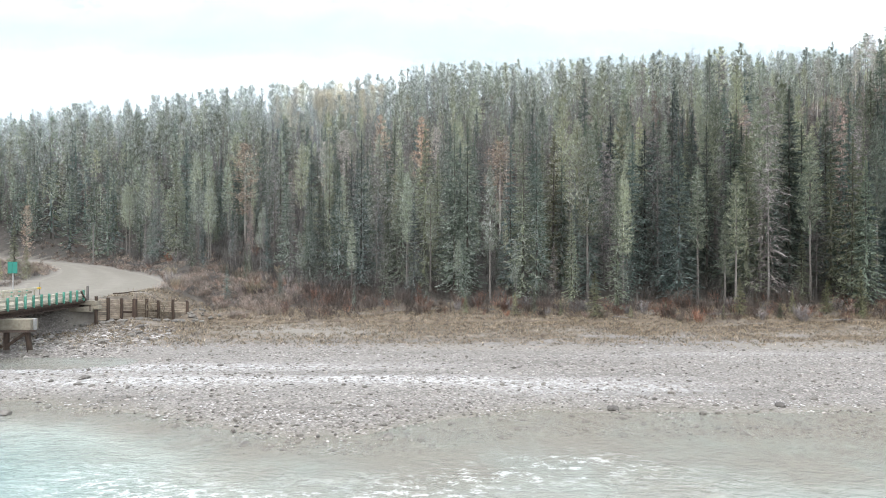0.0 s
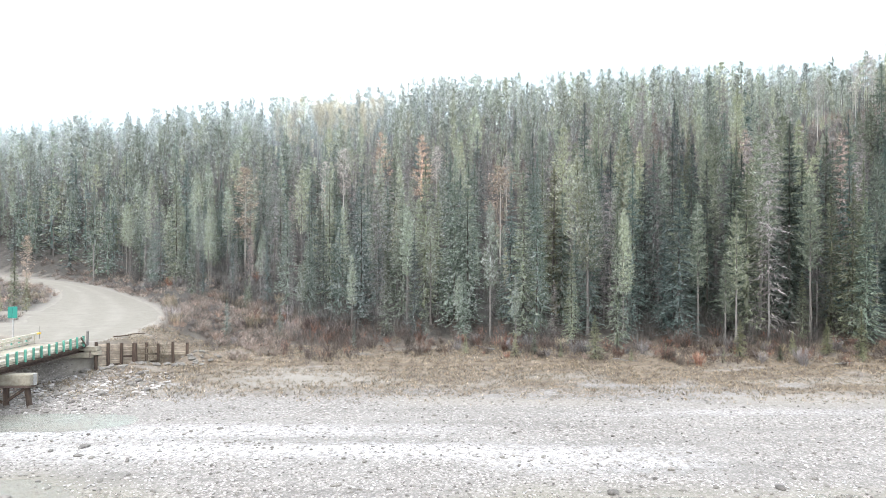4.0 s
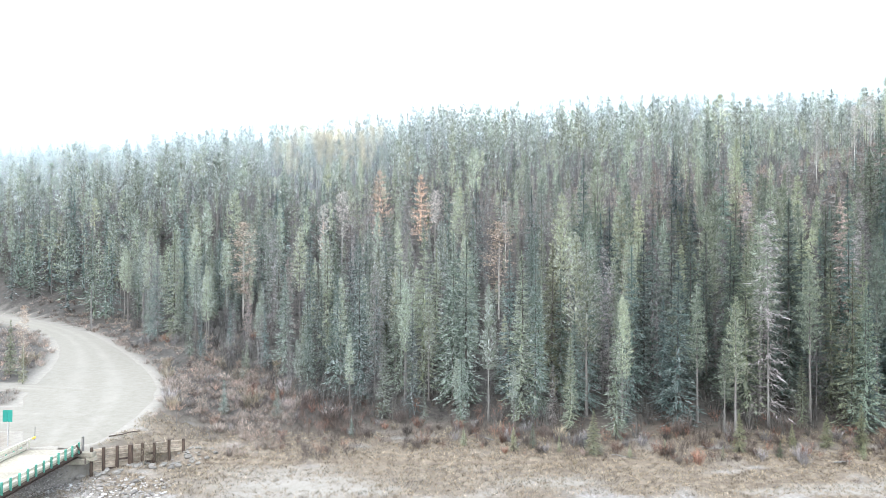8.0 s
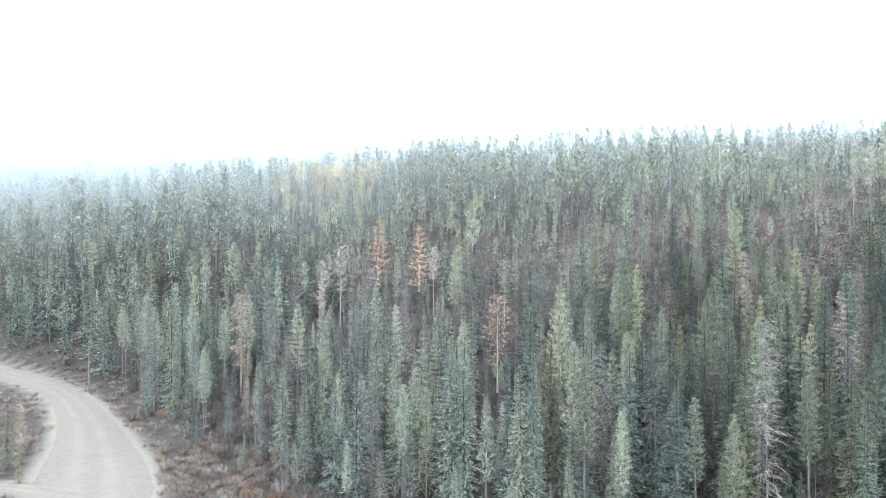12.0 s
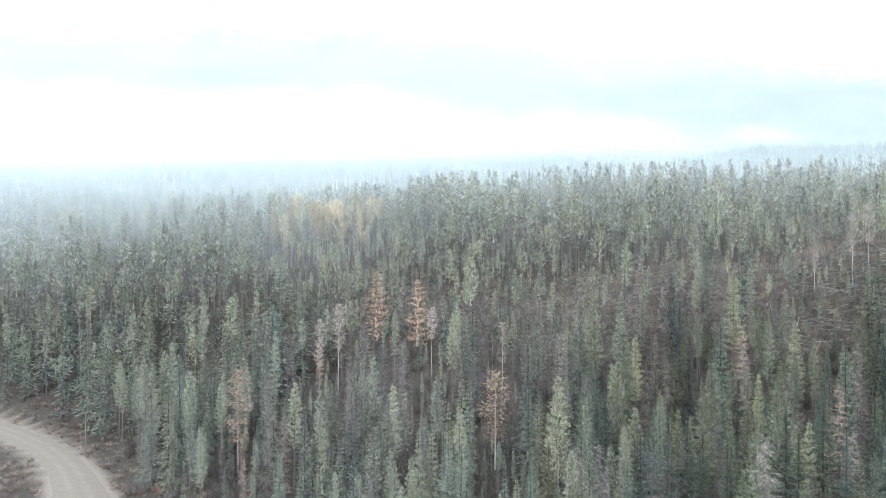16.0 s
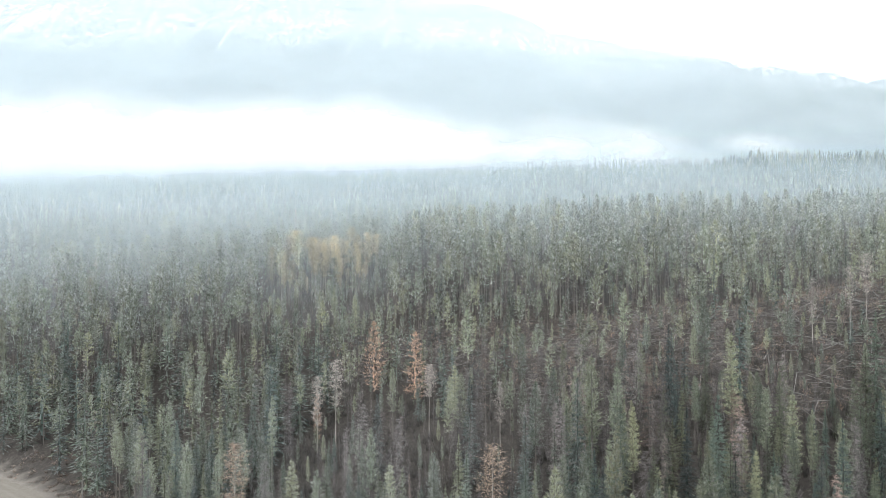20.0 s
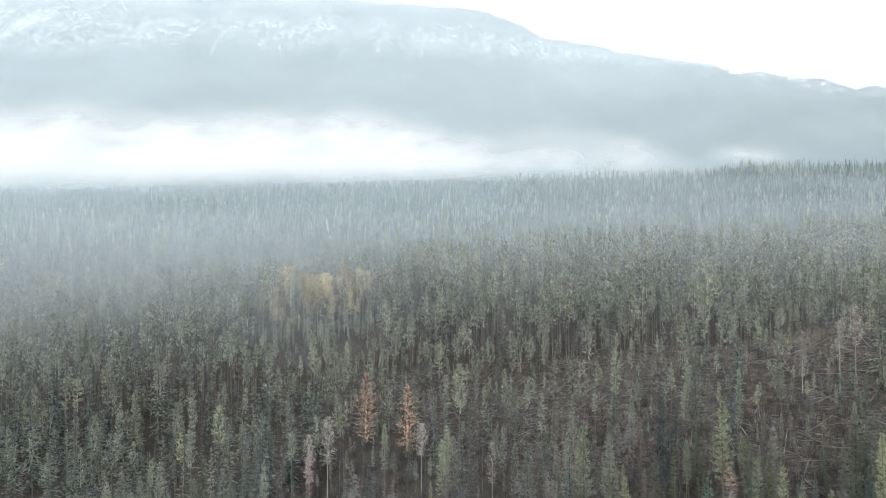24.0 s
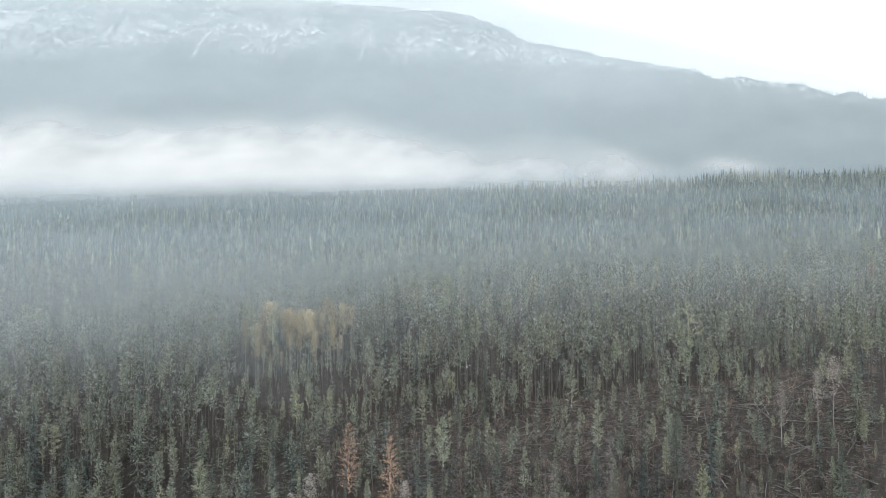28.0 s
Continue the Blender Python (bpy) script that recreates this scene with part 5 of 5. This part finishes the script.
def rocks():
    """Single large stones: by the water, at the wall's foot, out in the river."""
    rng = np.random.default_rng(89)
    rough = []
    for bm in stone_shapes(4, 260, 2):
        me = bpy.data.meshes.new("boulder")
        bm.to_mesh(me)
        bm.free()
        rough.append(me)
    spots = [(-19.6, 29.2, 0.55, "stone", "pale flat boulder standing out of the river"), (-19.9, 36.3, 0.6, "stone", "square pale block on the gravel"), (-19.5, 34.9, 0.45, "dark_stone", "dark stone on the gravel bar"),
             (-2.2, 25.9, 0.5, "dark_stone", "dark wet stone at the water's edge"), (-7.6, 25.0, 0.55, "dark_stone", "dark wet stone at the water's edge"), (7.8, 30.0, 0.5, "dark_stone", "dark wet stone at the water's edge"),
             (15.8, 30.6, 0.5, "dark_stone", "dark wet stone at the water's edge"), (-13.5, 39.6, 0.4, "dark_stone", "dark stone in thin snow"), (-22.7, 50.0, 0.6, "dark_stone", "dark stone on the bank")]
    for i in range(46):
        a = rng.random()
        spots.append((-29.2 + 8.2 * a + rng.normal(0, 0.5), 55.2 + 5.2 * a + rng.normal(0, 0.7), rng.uniform(0.25, 0.7), "stone", "broken rock at the foot of the timber wall"))
    for i in range(44):
        spots.append((-22.9 + rng.normal(0, 0.8), 60.7 + rng.normal(0, 0.6), rng.uniform(0.12, 0.36), "stone", "broken rock heaped at the end of the timber wall"))
    for i in range(30):
        spots.append((rng.uniform(-36, -27), rng.uniform(44.5, 51), rng.uniform(0.2, 0.5), "stone", "broken rock on the bank under the bridge"))
    for x, y, k, m, label in spots:
        me = rough[int(rng.integers(0, 4))]
        ob = new("boulder", me if m == "stone" else me.copy())
        ob.data.materials.clear() if m != "stone" else None
        if not ob.data.materials:
            ob.data.materials.append(M[m])
        ob.matrix_basis = pose(x, y, max(float(height(x, y)), WATER_Z if "river" in label else -9) + 0.1 * k, 0, 0, rng.uniform(0, 360)) @ Matrix.Scale(k, 4)
        tagged(ob, label, "rock")


rocks()


# ---- bridge ----
DECK_Z, EDGE_X, FAR_X, END_Y, START_Y = 2.98, -30.15, -34.7, 55.0, -24.0


def bridge():
    b = empty("bridge", (-32.4, 30, 0), "narrow forest-road bridge with green posts and cream rails", "bridge")
    inv = Matrix.Translation((32.4, -30, 0))

    def add(name, bm, mat, label="", parent=None):
        ob = part(name, bm, M[mat], parent or b, label)
        if parent is None:
            ob.data.transform(inv)
        return ob

    # deck planks across two steel girders
    y, i = START_Y, 0
    visible = 38.0
    add("deck", bar((-32.42, START_Y, DECK_Z - 0.11), (-32.42, visible, DECK_Z - 0.11), 4.5, 0.16), "concrete", "pale dusty deck")
    y = visible
    while y < END_Y - 0.05:
        add("deck_panel", bar((FAR_X + 0.02, y + 0.72, DECK_Z - 0.11), (EDGE_X - 0.02, y + 0.72, DECK_Z - 0.11), 1.4, 0.16), "concrete")
        y += 1.42
    for x in (EDGE_X - 0.45, -32.4, FAR_X + 0.45):
        for z, w, h in ((DECK_Z - 0.24, 0.34, 0.05), (DECK_Z - 0.46, 0.03, 0.4), (DECK_Z - 0.69, 0.34, 0.05)):
            add("girder", bar((x, START_Y, z), (x, END_Y + 0.4, z), w, h, 0.004), "rust_steel")
    add("edge_beam", bar((EDGE_X + 0.02, START_Y, DECK_Z - 0.24), (EDGE_X + 0.02, END_Y, DECK_Z - 0.24), 0.14, 0.2), "brown_timber")
    add("edge_beam", bar((FAR_X - 0.02, START_Y, DECK_Z - 0.24), (FAR_X - 0.02, END_Y, DECK_Z - 0.24), 0.14, 0.2), "brown_timber")
    # rails: cream curb and rail inside, green posts outside
    for x, out in ((EDGE_X, 1), (FAR_X, -1)):
        y = 24.0
        while y < END_Y:
            add("curb", bar((x - 0.06 * out, y, DECK_Z + 0.14), (x - 0.06 * out, min(y + 3.8, END_Y) - 0.03, DECK_Z + 0.14), 0.2, 0.2), "cream_paint")
            add("rail", bar((x - 0.04 * out, y, DECK_Z + 0.5), (x - 0.04 * out, min(y + 3.8, END_Y) - 0.02, DECK_Z + 0.5), 0.12, 0.2), "cream_paint")
            y += 3.8
        y = 24.2
        while y < END_Y:
            add("post", bar((x + 0.1 * out, y, DECK_Z - 0.2), (x + 0.1 * out, y, DECK_Z + 0.72), 0.13, 0.13, 0.01), "green_paint")
            add("spacer", bar((x + 0.02 * out, y, DECK_Z + 0.27), (x + 0.02 * out, y, DECK_Z + 0.38), 0.1, 0.12, 0), "cream_paint")
            y += 0.95
    add("rail", bar((FAR_X + 0.2, 48.5, DECK_Z + 0.78), (FAR_X + 0.2, END_Y + 0.4, DECK_Z + 0.78), 0.12, 0.16), "cream_paint", "cream upper rail")
    add("rail_end", bar((FAR_X + 0.2, END_Y + 0.4, DECK_Z + 0.78), (FAR_X + 0.2, END_Y + 0.95, DECK_Z + 0.78), 0.13, 0.17), "yellow_paint", "yellow-painted rail tip")
    for y in (49.0, 51.4, 53.8, END_Y + 0.3):
        add("rail_post", bar((FAR_X + 0.1, y, DECK_Z), (FAR_X + 0.1, y, DECK_Z + 0.86), 0.1, 0.1), "cream_paint")
    # end post and brace where the near rail stops
    add("end_post", bar((EDGE_X + 0.02, END_Y + 0.35, DECK_Z - 0.2), (EDGE_X + 0.02, END_Y + 0.35, DECK_Z + 1.0), 0.16, 0.16), "grey_wood", "grey weathered end post")
    add("brace", bar((EDGE_X + 0.16, END_Y - 0.9, DECK_Z + 0.65), (EDGE_X + 0.16, END_Y - 0.1, DECK_Z - 0.2), 0.08, 0.12), "rust_steel", "dark slanting brace")
    # piers: cream cap on a dark plate and battered steel piles
    for py in (45.4, 22.0, -1.0):
        cap = add("pier_cap", bar((-36.4, py, DECK_Z - 1.1), (-28.4, py, DECK_Z - 1.1), 0.9, 0.74, 0.03), "concrete", "cream concrete pier cap")
        add("cap_end", bar((-28.46, py, DECK_Z - 1.1), (-28.3, py, DECK_Z - 1.1), 0.3, 0.78, 0.01), "metal")
        add("cap_plate", bar((-36.3, py, DECK_Z - 1.56), (-28.5, py, DECK_Z - 1.56), 0.8, 0.16), "rust_steel")
        for x, lean in ((-28.9, 0.32), (-30.35, 0.02), (-33.0, -0.12), (-35.0, -0.32)):
            foot = min(float(height(x + lean, py)), WATER_Z) - 0.6
            add("pile", round_log((x, py, DECK_Z - 1.6), (x + lean, py, foot), 0.19, 0.19, 10, 2, 0), "brown_timber")
            add("pile_footing", round_log((x + lean * 0.75, py, foot + 0.2), (x + lean * 0.75, py, foot + 1.0), 0.24, 0.22, 10, 2, 0.01), "stone")
        add("cross_brace", bar((-29.0, py - 0.18, DECK_Z - 1.75), (-30.3, py - 0.18, 0.3), 0.1, 0.2), "brown_timber")
        add("cross_brace", bar((-32.6, py - 0.18, DECK_Z - 1.75), (-30.5, py - 0.18, 0.3), 0.1, 0.2), "brown_timber")
    # abutment sills
    add("abutment_sill", bar((-36.0, END_Y + 0.1, DECK_Z - 0.95), (-29.5, END_Y + 0.1, DECK_Z - 0.95), 0.8, 0.42, 0.03), "concrete")
    add("abutment_block", bar((-30.6, END_Y + 0.25, DECK_Z - 0.42), (-29.1, END_Y + 0.25, DECK_Z - 0.42), 0.7, 0.36, 0.03), "concrete")
    add("abutment_block", bar((-30.2, END_Y + 0.28, DECK_Z - 0.8), (-29.0, END_Y + 0.28, DECK_Z - 0.8), 0.6, 0.34, 0.03), "concrete")
    add("bolt_plate", bar((-29.55, END_Y - 0.32, DECK_Z - 1.1), (-29.55, END_Y - 0.32, DECK_Z - 0.6), 0.12, 0.05), "rust_steel")


bridge()


def crib_wall():
    """Timber retaining wall: split lagging boards behind round posts."""
    a, b = Vector((-29.45, 55.35, 0)), Vector((-24.0, 61.05, 0))
    wall = empty("retaining_wall", (a.x, a.y, 0.8), "timber crib wall of bleached boards behind dark posts", "retaining wall")
    inv = Matrix.Translation((-a.x, -a.y, -0.8))
    d = (b - a)
    n = d.normalized()
    side = Vector((n.y, -n.x, 0))
    rng = np.random.default_rng(93)
    ends = [0.0, 0.12, 0.26, 0.40, 0.53, 0.66, 0.83, 1.0]
    for i, t in enumerate(ends):
        p = a + d * t + side * 0.2
        top = 2.98 - 0.75 * t + rng.uniform(-0.03, 0.12)
        ob = part("post", round_log((p.x, p.y, float(height(p.x, p.y)) - 0.4), (p.x, p.y, top), 0.14 if i != 3 else 0.22, 0.13 if i != 3 else 0.2, 9, 3, 0.02, i), M["brown_timber"], wall)
        ob.data.transform(inv)
    for t0, t1 in zip(ends[:-1], ends[1:]):
        rows = 12 if t1 < 0.7 else 6
        for r in range(rows):
            hz = (2.0 / 11) * 0.93
            p, q = a + d * t0, a + d * t1
            top0, top1 = 2.92 - 0.75 * t0, 2.92 - 0.75 * t1
            z0, z1 = top0 - 0.09 - r * hz, top1 - 0.09 - r * hz
            j = side * rng.uniform(-0.03, 0.03)
            bm = bar((p.x + j.x, p.y + j.y, z0 + rng.uniform(-0.015, 0.015)), (q.x + j.x, q.y + j.y, z1 + rng.uniform(-0.015, 0.015)), 0.12, hz * rng.uniform(0.72, 0.86), 0.014)
            ob = part("board", bm, M["pale_timber"] if rng.random() < 0.92 else M["brown_timber"], wall)
            ob.data.transform(inv)


crib_wall()


def roadside():
    # green sign seen from the back of the bridge
    x, y = -37.0, 56.2
    sign = empty("road_sign", (x, y, float(height(x, y))), "blank green metal sign on a thin post", "sign")
    part("post", bar((0, 0, -0.3), (0, 0, 6.0 - sign.location.z), 0.07, 0.07, 0.006), M["metal"], sign)
    for k in (-1, 1):
        part("panel", bar((0.42 * (k - 1) / 2 - 0.0, -0.06, 5.5 - sign.location.z), (0.42 * (k + 1) / 2 - 0.01, -0.06, 5.5 - sign.location.z), 0.02, 1.0, 0.004), M["sign_green"], sign)
    # utility pole above the bend
    x, y = -70.4, 131.5
    pole = empty("utility_pole", (x, y, float(height(x, y))), "bare grey wooden pole above the road bend", "pole")
    part("shaft", round_log((0, 0, -0.6), (0, 0, 12.2 - pole.location.z), 0.17, 0.12, 10, 4, 0.02), M["grey_wood"], pole)
    part("insulator", round_log((0.0, 0.14, 11.3 - pole.location.z), (0.0, 0.3, 11.45 - pole.location.z), 0.05, 0.03, 6, 1, 0), M["metal"], pole)
    # thin stakes on the verge
    for x, y, h in ((-26.6, 66.0, 2.2), (-35.6, 57.6, 1.2)):
        st = empty("stake", (x, y, float(height(x, y))), "thin grey wooden stake on the verge", "stake")
        part("shaft", round_log((0, 0, -0.2), (0.05, 0, h), 0.035, 0.03, 6, 2, 0.01), M["grey_wood"], st)
    # driftwood branch and a low earth berm at the bridge end
    me = bpy.data.meshes.new("branch")
    bm = round_log((0, 0, 0.12), (2.6, 0.5, 0.25), 0.07, 0.03, 6, 5, 0.08, 3)
    bm.to_mesh(me)
    bm.free()
    me.materials.append(M["brown_timber"])
    br = new("branch", me)
    br.matrix_basis = pose(-29.6, 58.6, float(height(-29.0, 58.8)), 0, 0, 20)
    tagged(br, "dead branch lying on the road shoulder", "branch")


roadside()
